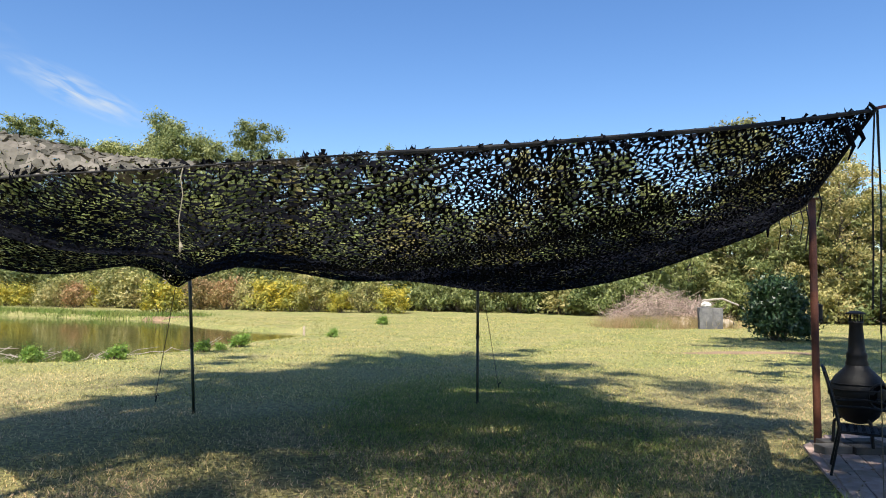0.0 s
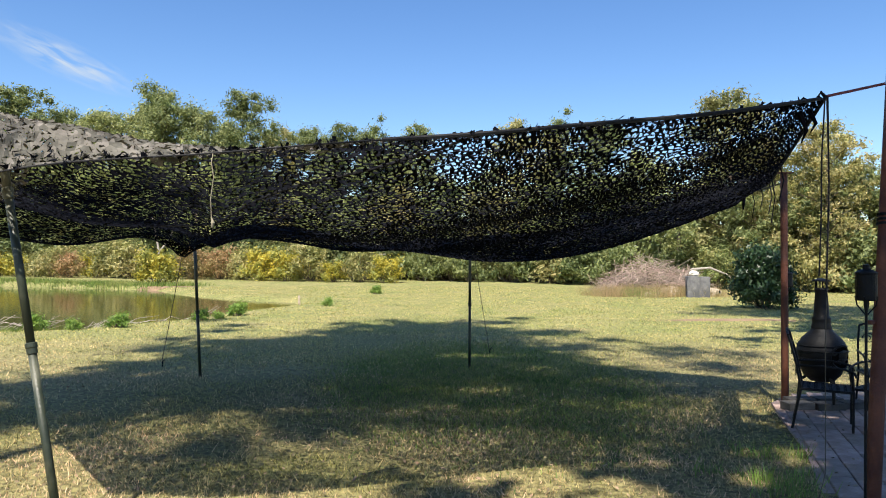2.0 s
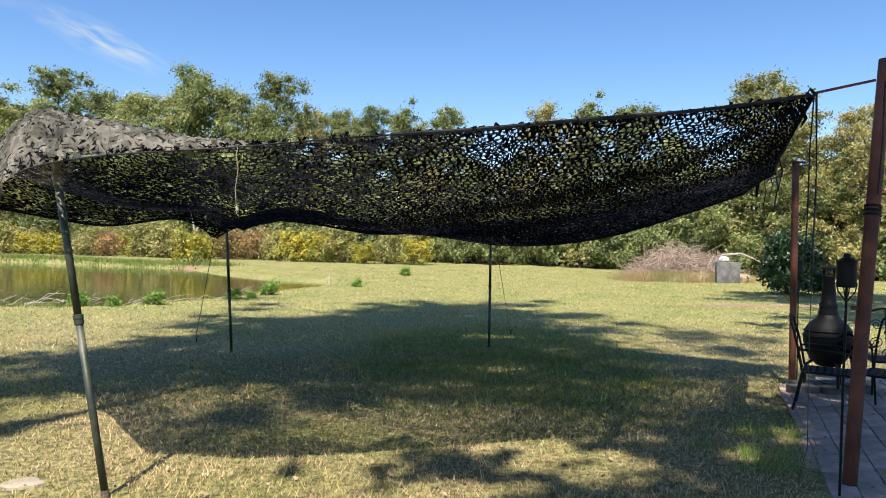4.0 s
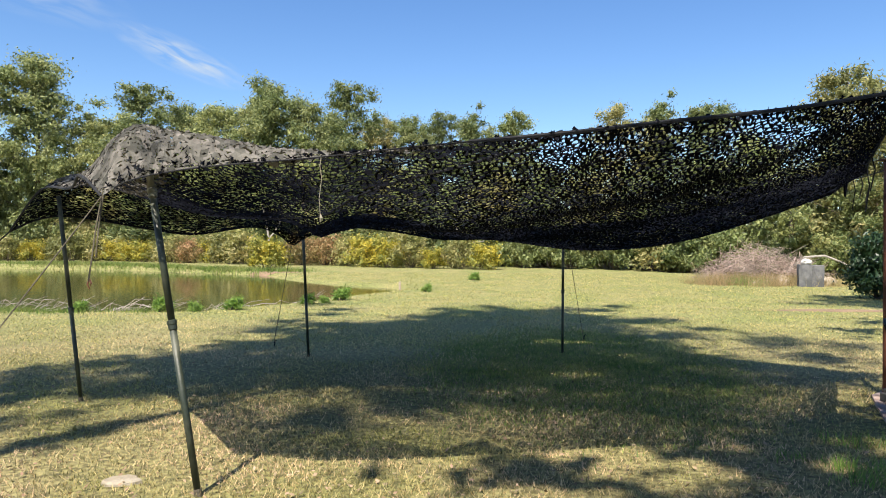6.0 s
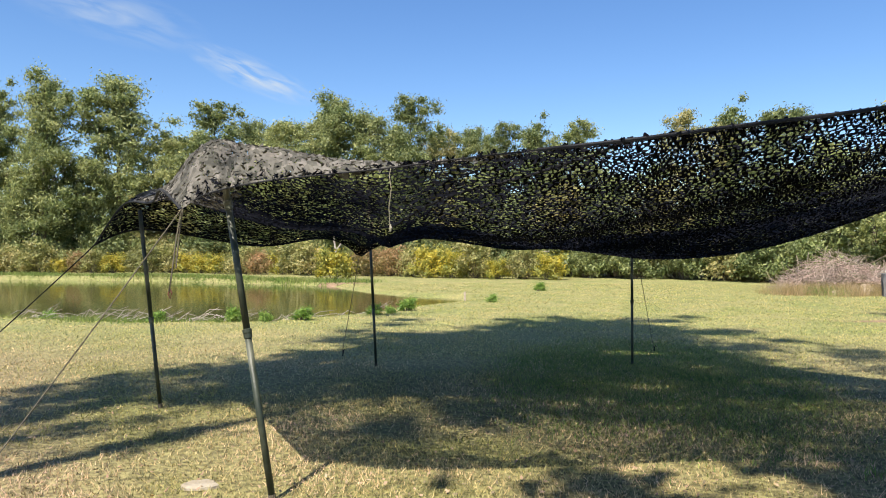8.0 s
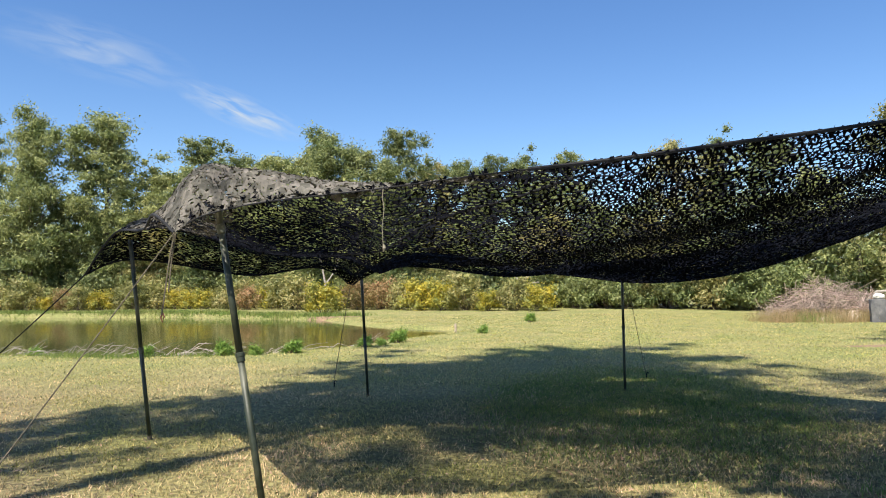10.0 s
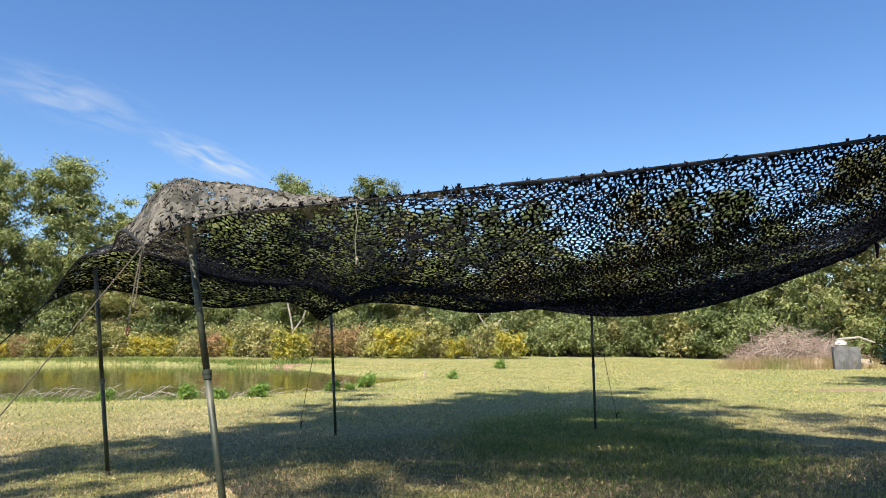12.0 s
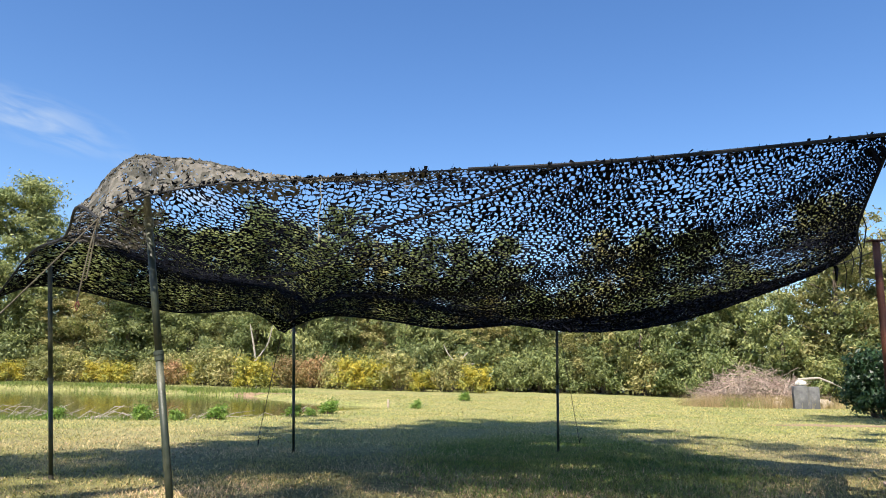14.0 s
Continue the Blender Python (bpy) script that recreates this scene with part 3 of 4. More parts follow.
def plant(proto, spots):
    """The proto at the first spot and copies at the others: x, y, width scale, turn and, where it differs, height scale."""
    for i, (x, y, s, a, *tall) in enumerate(spots):
        m = pose(x, y, gz(x, y) - 0.03, 0, 0, a)
        o = proto if i == 0 else copy_thing(proto, m)
        o.matrix_basis = m
        o.scale = (s, s, tall[0] if tall else s)


PINES = [tree("pine_tree", "tall broad loblolly pine with clumped green needles", 20, 4.5, 0.04, 270, 170, 0.28, M_PINE, 11, "pine", 1.3, 0.24, slim=0.45, shell=0.8),
         tree("pine_tree", "slender tall pine with a ragged rounded top", 20, 3.1, 0.12, 170, 160, 0.28, M_PINE, 12, "slender", 1.15, 0.2, lean=0.012, slim=0.45, shell=0.8),
         tree("pine_tree", "dense dark pine clothed in needles to low down", 18, 4.0, 0.02, 220, 150, 0.30, M_PINE, 13, "pine", 1.15, 0.24, slim=0.45, shell=0.7),
         tree("pine_tree", "tall pine with a lopsided open crown and bare gaps", 20, 3.7, 0.10, 190, 160, 0.28, M_PINE, 14, "airy", 1.2, 0.22, lean=-0.015, slim=0.45, shell=0.75)]
OAKS = [tree("oak_tree", "broad green broadleaf tree at the wood's edge", 10, 4.2, 0.04, 150, 82, 0.31, M_OAK, 21, "broad", 0.95, 0.24),
        tree("oak_tree", "rounded green broadleaf tree with low branches", 8.5, 3.6, 0.03, 130, 82, 0.30, M_OAK, 22, "broad", 0.92, 0.2),
        tree("oak_tree", "yellowing tall broadleaf tree in early autumn", 14, 3.4, 0.10, 180, 110, 0.22, M_AUTUMN, 23, "airy", 0.95, 0.2, shell=0.75)]
rng = np.random.default_rng(5)


def edge_y(x):
    """Where the wood begins, seen from the lawn."""
    return float(np.interp(x, [-110, -75, -45, -24, -8, 8, 14, 22, 30, 45, 70], [76, 80, 82, 74, 68, 63, 58, 50, 44, 36, 26]))


# the trees of the skyline: x, depth behind the wood's edge, kind, width, height in metres; kinds from 10 on are broadleaf
SKYLINE = [(-76, 3, 2, 9, 24), (-68.5, 2, 0, 10.5, 26), (-60.8, 6, 0, 14, 26.2), (-55, 8, 2, 9, 19), (-49, 5, 2, 9, 18.5), (-44.4, 1, 1, 9, 21.6), (-40.5, 6, 3, 8, 20.2),
           (-37, 4, 2, 8, 17), (-33.5, 4, 3, 8.5, 19.3), (-30.5, 7, 2, 8, 19.6), (-27.0, 3, 0, 9.5, 20.4), (-22.8, 5, 3, 8, 19.0), (-16.9, 2, 1, 6.6, 19.2), (-20, 7, 2, 7, 17), (-14.3, 6, 12, 6.5, 16.2),
           (-11.7, 9, 3, 6, 17.0), (-9.4, 10, 2, 5.5, 15.2), (-7.3, 8, 1, 5.6, 16.4), (-3.9, 7, 2, 6, 15.5), (-1.8, 10, 2, 5.5, 14), (0.2, 9, 1, 5.8, 16.2), (3.9, 7, 10, 6.5, 10), (7.4, 8, 10, 6, 10.8), (10.1, 4, 12, 6.4, 15.4),
           (13.7, 8, 2, 6, 15.0), (17.1, 6, 3, 6.4, 14.8), (20.3, 8, 10, 7, 11.2), (24.4, 5, 12, 8.6, 15.7), (28.9, 3, 12, 6.5, 12.2), (27.0, 5, 12, 6, 11.5), (25.8, 9, 10, 8, 10.5), (30.5, 8, 10, 8, 10), (32.5, 6, 10, 7, 8.8), (36, 5, 11, 7, 8.6), (41, 5, 10, 8, 9)]
KINDS = {0: (PINES[0], 9.2, 20), 1: (PINES[1], 6.8, 20), 2: (PINES[2], 8.4, 18), 3: (PINES[3], 8.0, 20), 10: (OAKS[0], 8.8, 10), 11: (OAKS[1], 7.6, 8.5), 12: (OAKS[2], 7.2, 14)}
spots = {k: [] for k in KINDS}
for x, d, k, w, h in SKYLINE:
    spots[k].append((x, edge_y(x) + d, w / KINDS[k][1], rng.random() * 360, h / KINDS[k][2]))
# lower trees that close the wood beneath them
x = -80.0
while x < 46:
    k = int(rng.choice([10, 10, 11, 12, 2]))
    w, h = 6.5 + 2.5 * rng.random(), (8.5 + 3.5 * rng.random()) * (1.3 if x < -15 else 0.88 if x < 22 else 0.8)
    spots[k].append((x, edge_y(x) + 3.5 + rng.random() * 2.5, w / KINDS[k][1], rng.random() * 360, h / KINDS[k][2]))
    spots[int(rng.choice([10, 11]))].append((x + 2.2, edge_y(x) + 10 + rng.random() * 3, 1.0, rng.random() * 360, 0.95 if x < 0 else 0.75))
    x += 4.4
for k in spots:
    plant(KINDS[k][0], spots[k])

BUSHES = [bush("understory_bush", "dense green brush at the edge of the wood", 4.2, 2.6, 14, 250, 0.27, M_OAK, 31),
          bush("understory_bush", "olive autumn brush at the edge of the wood", 3.4, 2.4, 13, 250, 0.25, M_AUTUMN, 32),
          bush("yellow_bush", "bush covered in bright yellow blossom", 2.6, 2.0, 13, 300, 0.18, M_YELLOW, 33, "yellow bushes by the pond"),
          bush("dry_bush", "rusty tan brush beyond the pond", 2.8, 2.2, 12, 280, 0.19, M_TAN, 34)]
spots = {0: [], 1: [], 2: [], 3: []}
x = -80.0
while x < 46:
    for row in range(2):
        k = int(rng.choice([0, 0, 0, 1])) if x > -12 else int(rng.choice([0, 1, 0]))
        spots[k].append((x + rng.normal() * 0.6, edge_y(x) + 1.0 + row * 3.2 + rng.random() * 1.5, (0.75 + 0.5 * rng.random()) * (1 + 0.25 * row), rng.random() * 360))
    x += 2.7
x = -78.0
while x < -2:
    k = int(rng.choice([2, 1, 3, 2, 1, 2]))
    spots[k].append((x, edge_y(x) - 2.6 - rng.random() * 2.0, 0.75 + 0.5 * rng.random(), rng.random() * 360))
    x += 2.3
spots[2].append((-20.4, 58.2, 1.15, 20))
for k in spots:
    plant(BUSHES[k], spots[k])

# tall shade trees behind the camera, whose crowns dapple the lawn
shade_tree = tree("shade_tree", "tall spreading oak standing beside the house", 25, 5.6, 0.5, 140, 60, 0.42, M_OAK, 41, "broad", 1.1, 0.16, "shade trees", shell=0.8)
plant(shade_tree, [(3.9, -8.2, 1.0, 0), (3.4, -3.2, 0.6, 200), (12.6, 10.6, 1.15, 60, 1.2), (0.8, -6.6, 0.5, 120, 0.72), (-1.7, -8.5, 0.5, 40, 0.72), (-8.9, -5.2, 0.45, 310, 1.0)])
shade_pine = tree("shade_pine", "very tall pine with a high dense crown", 36, 6.2, 0.60, 300, 80, 0.42, M_PINE, 43, "broad", 1.25, 0.13, "shade trees", lean=0.012, shell=0.95)
plant(shade_pine, [(-6.3, -4.0, 1.0, 0)])

# ---- patio ----
def patio_z(x, y):
    return -0.15 - 0.018 * y


PATIO = [(2.2, 2.2), (2.79, 3.66), (3.1, 4.4), (3.62, 5.5), (4.42, 7.6), (4.62, 8.1), (5.1, 8.6), (6.2, 9.0), (9.5, 9.2), (9.5, 1.2), (3.0, 1.2)]


def in_patio(x, y, rim=0.0):
    ins, best = False, 1e9
    for (x0, y0), (x1, y1) in zip(PATIO, PATIO[1:] + PATIO[:1]):
        if (y0 > y) != (y1 > y) and x < x0 + (y - y0) / (y1 - y0) * (x1 - x0):
            ins = not ins
        dx, dy = x1 - x0, y1 - y0
        s = min(1, max(0, ((x - x0) * dx + (y - y0) * dy) / (dx * dx + dy * dy)))
        best = min(best, math.hypot(x - x0 - s * dx, y - y0 - s * dy))
    return ins and best >= rim


bm = bmesh.new()
top = [bm.verts.new((x, y, patio_z(x, y) - 0.012)) for x, y in PATIO]
low = [bm.verts.new((x, y, patio_z(x, y) - 0.5)) for x, y in PATIO]
bm.faces.new(top)
for i in range(len(PATIO)):
    j = (i + 1) % len(PATIO)
    bm.faces.new((low[i], low[j], top[j], top[i]))
patio = part("patio", bm, M_PAVER)
tagged(patio, "low patio of reddish worn concrete pavers", "patio", kind="structure")


# ---- posts, ropes and lanterns by the patio ----
def post(foot, top, r, label, plate):
    foot, top = Vector(foot), Vector(top)
    e = thing("steel_post", label, "post", foot, "steel posts")
    d = top - foot
    part("pipe", tube(bmesh.new(), [(0, 0, -0.1), d * 0.25, d * 0.5, d * 0.75, d], r, 20), M_RUST, e, smooth=True)
    if plate:
        part("top_plate", box(bmesh.new(), (d.x - 0.10, d.y - 0.07, d.z), (d.x + 0.10, d.y + 0.07, d.z + 0.014), 0.003), M_RUST, e, "flat rusty steel plate")
        part("weld_ring", tube(bmesh.new(), [d * 0.757, d * 0.763], r + 0.006, 18), M_RUST, e)
        part("weld_ring", tube(bmesh.new(), [d * 0.60, d * 0.604], r + 0.004, 18), M_RUST, e)
    else:
        for a in (0.62, 0.63, 0.64):
            part("chain_turn", tube(bmesh.new(), [d * a, d * (a + 0.006)], r + 0.012, 14), M_IRON, e, "dark chain wrapped round the pipe")
        part("bracket", box(bmesh.new(), (-0.09 + d.x * 0.4, -0.02 + d.y * 0.4, d.z * 0.4), (-0.05 + d.x * 0.4, 0.02 + d.y * 0.4, d.z * 0.4 + 0.03), 0.004), M_RUST, e)
    return e


post((4.79, 8.09, -0.30), (4.79, 8.09, 2.62), 0.043, "upright rusted red steel pipe post with flat cap plate", True)
post((3.13, 3.84, -0.23), (3.56, 4.19, 2.95), 0.05, "leaning rusted red steel pipe post wrapped with chain", False)

TR = Vector((2.88, 3.93, 2.63))
e = thing("ratchet_strap", "red ratchet strap tying the net corner to the post", "strap", TR)
part("webbing", box(bmesh.new(), (0, -0.003, -0.010), (0.66, 0.003, 0.010), 0.002, pose(0, 0, 0, 0, -14, 22)), M_STRAP, e)
part("hook", tube(bmesh.new(), [(0.0, 0, 0), (-0.03, 0, 0.03), (-0.05, 0, 0.0), (-0.02, 0, -0.03), (0.01, 0, 0.0)], 0.012, 8), M_IRON, e)
e2 = cord("net_tie", [(4.63, 8.88, 2.44), (4.77, 8.14, 2.50)], 0.008, M_ROPE, "tan cord tying the net edge to the post", 0.01)
part("tie_strap", tube(bmesh.new(), [(-0.01, 0, 0.0), (0.02, 0.02, -0.04), (0.0, 0.0, -0.22)], [0.02, 0.03, 0.012], 6), M_NET, e2)
cord("hanging_cord", [TR, TR + Vector((-0.02, 0.01, -0.4)), TR + Vector((-0.035, 0.0, -0.9)), TR + Vector((-0.05, 0.0, -1.25))], 0.006, M_DARKROPE, "dark looped cord hanging off the net corner")
cord("hanging_cord", [TR + Vector((0.02, 0, 0)), TR + Vector((0.03, 0.01, -0.6)), TR + Vector((0.01, 0.02, -1.4))], 0.006, M_DARKROPE, "dark cord hanging off the net corner")
cord("long_cord", [TR + Vector((0.01, 0, 0)), (2.93, 3.97, 1.9), (2.90, 3.98, 0.9), (2.92, 4.02, 0.0), (2.86, 4.0, gz(2.86, 4.0) + 0.06), (2.7, 3.7, gz(2.7, 3.7) + 0.02),
                   (2.45, 3.55, gz(2.45, 3.55) + 0.02)], 0.0035, M_ROPE, "long thin pale cord trailing down to the grass")
cord("hanging_cord", [(3.47, 4.05, 2.75), (3.43, 4.0, 2.3), (3.40, 4.0, 1.9)], 0.006, M_DARKROPE, "dark cord draped over the leaning post")


def lantern(foot, z_top, lean, label):
    foot = Vector(foot)
    e = thing("garden_lantern", label, "lantern", foot, "garden lanterns")
    top = Vector((lean[0], lean[1], z_top - foot.z))
    part("stake", tube(bmesh.new(), [(0, 0, -0.15), top * 0.5, top * 0.86], 0.009, 8), M_IRON, e)
    c = top * 0.86
    for k in range(4):
        a = math.pi / 4 + k * math.pi / 2
        o = Vector((math.cos(a), math.sin(a), 0))
        part("cradle_arm", tube(bmesh.new(), [c - Vector((0, 0, 0.10)), c + o * 0.055 - Vector((0, 0, 0.03)), c + o * 0.066 + Vector((0, 0, 0.03))], 0.005, 6), M_IRON, e)
    can = part("canister", lathe(bmesh.new(), [(0.0, 0.0), (0.060, 0.0), (0.064, 0.01), (0.064, 0.17), (0.068, 0.175), (0.068, 0.185), (0.03, 0.205), (0.012, 0.21), (0.0, 0.21)], 20, c), M_IRON, e, smooth=False)
    part("cap", lathe(bmesh.new(), [(0.022, 0.205), (0.022, 0.235), (0.0, 0.24)], 12, c), M_IRON, can)
    return e


lantern((2.93, 3.60, patio_z(2.93, 3.6)), 1.46, (0.07, 0.07), "black metal garden lantern on a thin iron stake")
lantern((5.08, 8.55, gz(5.08, 8.55)), 1.40, (0.0, 0.0), "small black metal lantern on a stake behind the post")

# ---- chiminea ----
cz = patio_z(5.0, 7.6)
chim = thing("chiminea", "black cast iron chiminea with round belly and tall flue", "chiminea", (5.0, 7.62, cz))
h0 = -cz
belly = part("firebowl", lathe(bmesh.new(), [(0.06, h0 + 0.03), (0.14, h0 + 0.05), (0.22, h0 + 0.12), (0.275, h0 + 0.24), (0.30, h0 + 0.36), (0.308, h0 + 0.42), (0.298, h0 + 0.44), (0.28, h0 + 0.50),
                                              (0.24, h0 + 0.56), (0.185, h0 + 0.61), (0.14, h0 + 0.65), (0.122, h0 + 0.68)], 40), M_IRON, chim, smooth=True)
part("flue", lathe(bmesh.new(), [(0.122, h0 + 0.68), (0.126, h0 + 0.70), (0.11, h0 + 0.74), (0.114, h0 + 0.78), (0.114, h0 + 0.81), (0.097, h0 + 0.83), (0.072, h0 + 1.13), (0.082, h0 + 1.15), (0.082, h0 + 1.17), (0.06, h0 + 1.17)], 32), M_IRON, chim, smooth=True)
cap = part("rain_cap", lathe(bmesh.new(), [(0.0, h0 + 1.265), (0.112, h0 + 1.25), (0.112, h0 + 1.265), (0.05, h0 + 1.285), (0.0, h0 + 1.29)], 28), M_IRON, chim)
for k in range(6):
    a = k * math.pi / 3 + 0.2
    part("cap_strut", tube(bmesh.new(), [(0.072 * math.cos(a), 0.072 * math.sin(a), h0 + 1.16), (0.072 * math.cos(a), 0.072 * math.sin(a), h0 + 1.255)], 0.008, 6), M_IRON, cap)
chim.scale = (0.93, 0.93, 1.0)
mouth = Vector((0.35, -0.94, 0)).normalized()
side = Vector((0.94, 0.35, 0))
ring = [mouth * 0.30 + side * (0.15 * math.cos(t)) + Vector((0, 0, h0 + 0.36 + 0.14 * math.sin(t))) - mouth * (0.05 * math.cos(t) ** 2) for t in np.linspace(0, 2 * math.pi, 25)]
part("mouth_rim", tube(bmesh.new(), ring, 0.016, 8, False), M_IRON, chim)
# flat black face stands in for the shade inside the open mouth
bm = bmesh.new()
bm.faces.new([bm.verts.new(p + mouth * 0.012) for p in ring[:-1]])
M_MOUTHSHADE = material("mouth_shade", (0.003, 0.003, 0.003), (0.006, 0.005, 0.005), 1.0, 5, 40, 0.2, spec=0.0)
part("mouth", bm, M_MOUTHSHADE, chim, "dark face standing in for the shaded fire opening")
for z, r in ((0.42, 0.312), (0.48, 0.292), (0.33, 0.297)):
    part("band", tube(bmesh.new(), [(r * math.cos(t), r * math.sin(t), h0 + z) for t in np.linspace(0, 2 * math.pi, 41)], 0.008, 6, False), M_IRON, chim)
for k in range(3):
    a = k * 2 * math.pi / 3 + 0.5
    part("leg", tube(bmesh.new(), [(0.18 * math.cos(a), 0.18 * math.sin(a), h0 + 0.10), (0.26 * math.cos(a), 0.26 * math.sin(a), h0 + 0.04), (0.28 * math.cos(a), 0.28 * math.sin(a), 0.09)], 0.02, 8), M_IRON, chim)
for dx, dy, a in ((-0.33, -0.05, 4), (0.02, -0.10, -3), (0.37, -0.02, 6), (-0.16, 0.22, 0), (0.2, 0.24, 0)):
    e = thing("concrete_block", "dark weathered concrete block under the chiminea", "block", (5.0 + dx, 7.62 + dy, cz), "blocks under the chiminea", turn=a)
    part("block", box(bmesh.new(), (-0.165, -0.10, -0.005), (0.165, 0.10, 0.09), 0.008), M_DARKBLOCK, e)


# ---- patio chairs ----
def patio_chair():
    e = thing("patio_chair", "black wrought iron patio chair with lattice seat and scroll back", "chair", (0, 0, 0), "patio chairs")
    w, d, h = 0.25, 0.24, 0.42
    for sx in (-1, 1):
        part("front_leg", tube(bmesh.new(), [(sx * w, d, 0), (sx * w * 0.98, d, h), (sx * w * 1.04, d * 0.9, h + 0.22)], 0.013, 8), M_IRON, e)
        part("rear_leg", tube(bmesh.new(), [(sx * w, -d - 0.08, 0), (sx * w * 0.95, -d, h)], 0.013, 8), M_IRON, e)
        arm = part("arm", tube(bmesh.new(), smooth_line([(sx * w * 0.95, -d - 0.05, h + 0.24), (sx * w * 1.1, 0, h + 0.25), (sx * w * 1.1, d * 0.9, h + 0.22), (sx * w * 1.1, d * 1.1, h + 0.16)], 14), 0.013, 8), M_IRON, e)
        part("back_post", tube(bmesh.new(), smooth_line([(sx * w * 0.95, -d, h), (sx * w * 0.92, -d - 0.06, h + 0.3), (sx * w * 0.8, -d - 0.13, h + 0.55)], 10), 0.013, 8), M_IRON, e)
        for z in (0.12, 0.34):
            t = np.linspace(0, 3.5 * math.pi, 30)
            r = 0.075 * (1 - t / 13)
            part("scroll", tube(bmesh.new(), [(sx * (0.10 + a * math.cos(b)), -d - 0.03 - z * 0.2, h + z + 0.05 + a * math.sin(b)) for a, b in zip(r, t)], 0.006, 5), M_IRON, e)
    part("top_rail", tube(bmesh.new(), smooth_line([(-w * 0.8, -d - 0.13, h + 0.55), (0, -d - 0.15, h + 0.60), (w * 0.8, -d - 0.13, h + 0.55)], 12), 0.014, 8), M_IRON, e)
    part("back_bar", tube(bmesh.new(), [(0, -d - 0.01, h + 0.02), (0, -d - 0.15, h + 0.6)], 0.008, 6), M_IRON, e)
    frame_pts = [(-w, d, h), (w, d, h), (w, -d, h), (-w, -d, h), (-w, d, h)]
    part("seat_frame", tube(bmesh.new(), frame_pts, 0.013, 8), M_IRON, e)
    for k in range(7):
        x = -w + (k + 0.5) * 2 * w / 7
        part("seat_slat", box(bmesh.new(), (x - 0.017, -d, h - 0.004), (x + 0.017, d, h + 0.002)), M_IRON, e)
        y = -d + (k + 0.5) * 2 * d / 7
        part("seat_slat", box(bmesh.new(), (-w, y - 0.017, h + 0.003), (w, y + 0.017, h + 0.008)), M_IRON, e)
    return e


chair = patio_chair()
chair.matrix_basis = pose(4.42, 6.55, patio_z(4.4, 6.5), -1, 0, -120)
copy_thing(chair, pose(5.0, 6.40, patio_z(5.0, 6.4), -1, 0, 127))
copy_thing(chair, pose(5.75, 7.55, patio_z(5.7, 7.5), -1, 0, 160))

# ---- lawn things ----
e = thing("flat_stone", "pale flat stone set flush in the lawn", "stone", (-2.68, 3.60, gz(-2.68, 3.6)), turn=20)
bm = bmesh.new()
rng = np.random.default_rng(8)
prof = [(0.13 * (1 + 0.12 * rng.normal()), a) for a in np.linspace(0, 2 * math.pi, 15)[:-1]]
rings = [[bm.verts.new((r * s * math.cos(a), 0.75 * r * s * math.sin(a), z)) for r, a in prof] for s, z in ((1.05, -0.03), (1.0, 0.022), (0.9, 0.034))]
for r0, r1 in zip(rings, rings[1:]):
    for i in range(14):
        bm.faces.new((r0[i], r0[(i + 1) % 14], r1[(i + 1) % 14], r1[i]))
bm.faces.new(rings[-1])
part("stone", bm, M_STONE, e)


def rock(name, x, y, z, size, seed, label, group, mat=M_STONE):
    bm = bmesh.new()
    bmesh.ops.create_icosphere(bm, subdivisions=3, radius=1.0)
    for v in bm.verts:
        n = noise.noise(v.co * 1.3 + Vector((seed, seed, 0))) * 0.35 + noise.noise(v.co * 3.1 + Vector((0, seed, 0))) * 0.14
        v.co = Vector([v.co[i] * (1 + n) * size[i] for i in range(3)])
    ob = part(name, bm, mat, None)
    ob.matrix_basis = pose(x, y, z, 0, 0, seed * 47)
    return tagged(ob, label, "rock", group)


# a pair of weathered blocks with a white rock on top
for k, (dx, w) in enumerate(((-0.36, 0.68), (0.34, 0.66))):
    bm = box(bmesh.new(), (-w / 2, -0.5, -0.05), (w / 2, 0.5, 1.22 - 0.03 * k), 0.03)
    bmesh.ops.subdivide_edges(bm, edges=bm.edges[:], cuts=2, use_grid_fill=True)
    for v in bm.verts:
        v.co += Vector((noise.noise(v.co * 2.1), noise.noise(v.co * 2.3 + Vector((5, 0, 0))), 0)) * 0.05
    ob = part("concrete_slab_block", bm, M_BLOCK)
    ob.matrix_basis = pose(16.85 + dx, 40.5 + 0.15 * k, gz(16.85, 40.5), 0, 0, -15)
    tagged(ob, "tall grey weathered block standing beside its twin", "block", "grey blocks by the brush pile")
rock("white_rock", 16.55, 40.4, gz(16.5, 40.4) + 1.36, (0.36, 0.28, 0.18), 1.0, "white rock lying on the grey block", "rocks", M_WHITE)
for k, (x, y, s) in enumerate([(14.9, 41.6, 0.34), (15.6, 41.5, 0.42), (15.9, 41.9, 0.38), (15.3, 42.0, 0.45), (16.1, 42.6, 0.55), (17.9, 41.6, 0.5), (18.4, 42, 0.45), (14.2, 41.6, 0.3)]):
    rock("field_rock", x, y, gz(x, y) + s * 0.35, (s, s * 0.8, s * 0.65), 2.0 + k, "tan field rock piled beside dry brush", "rocks")

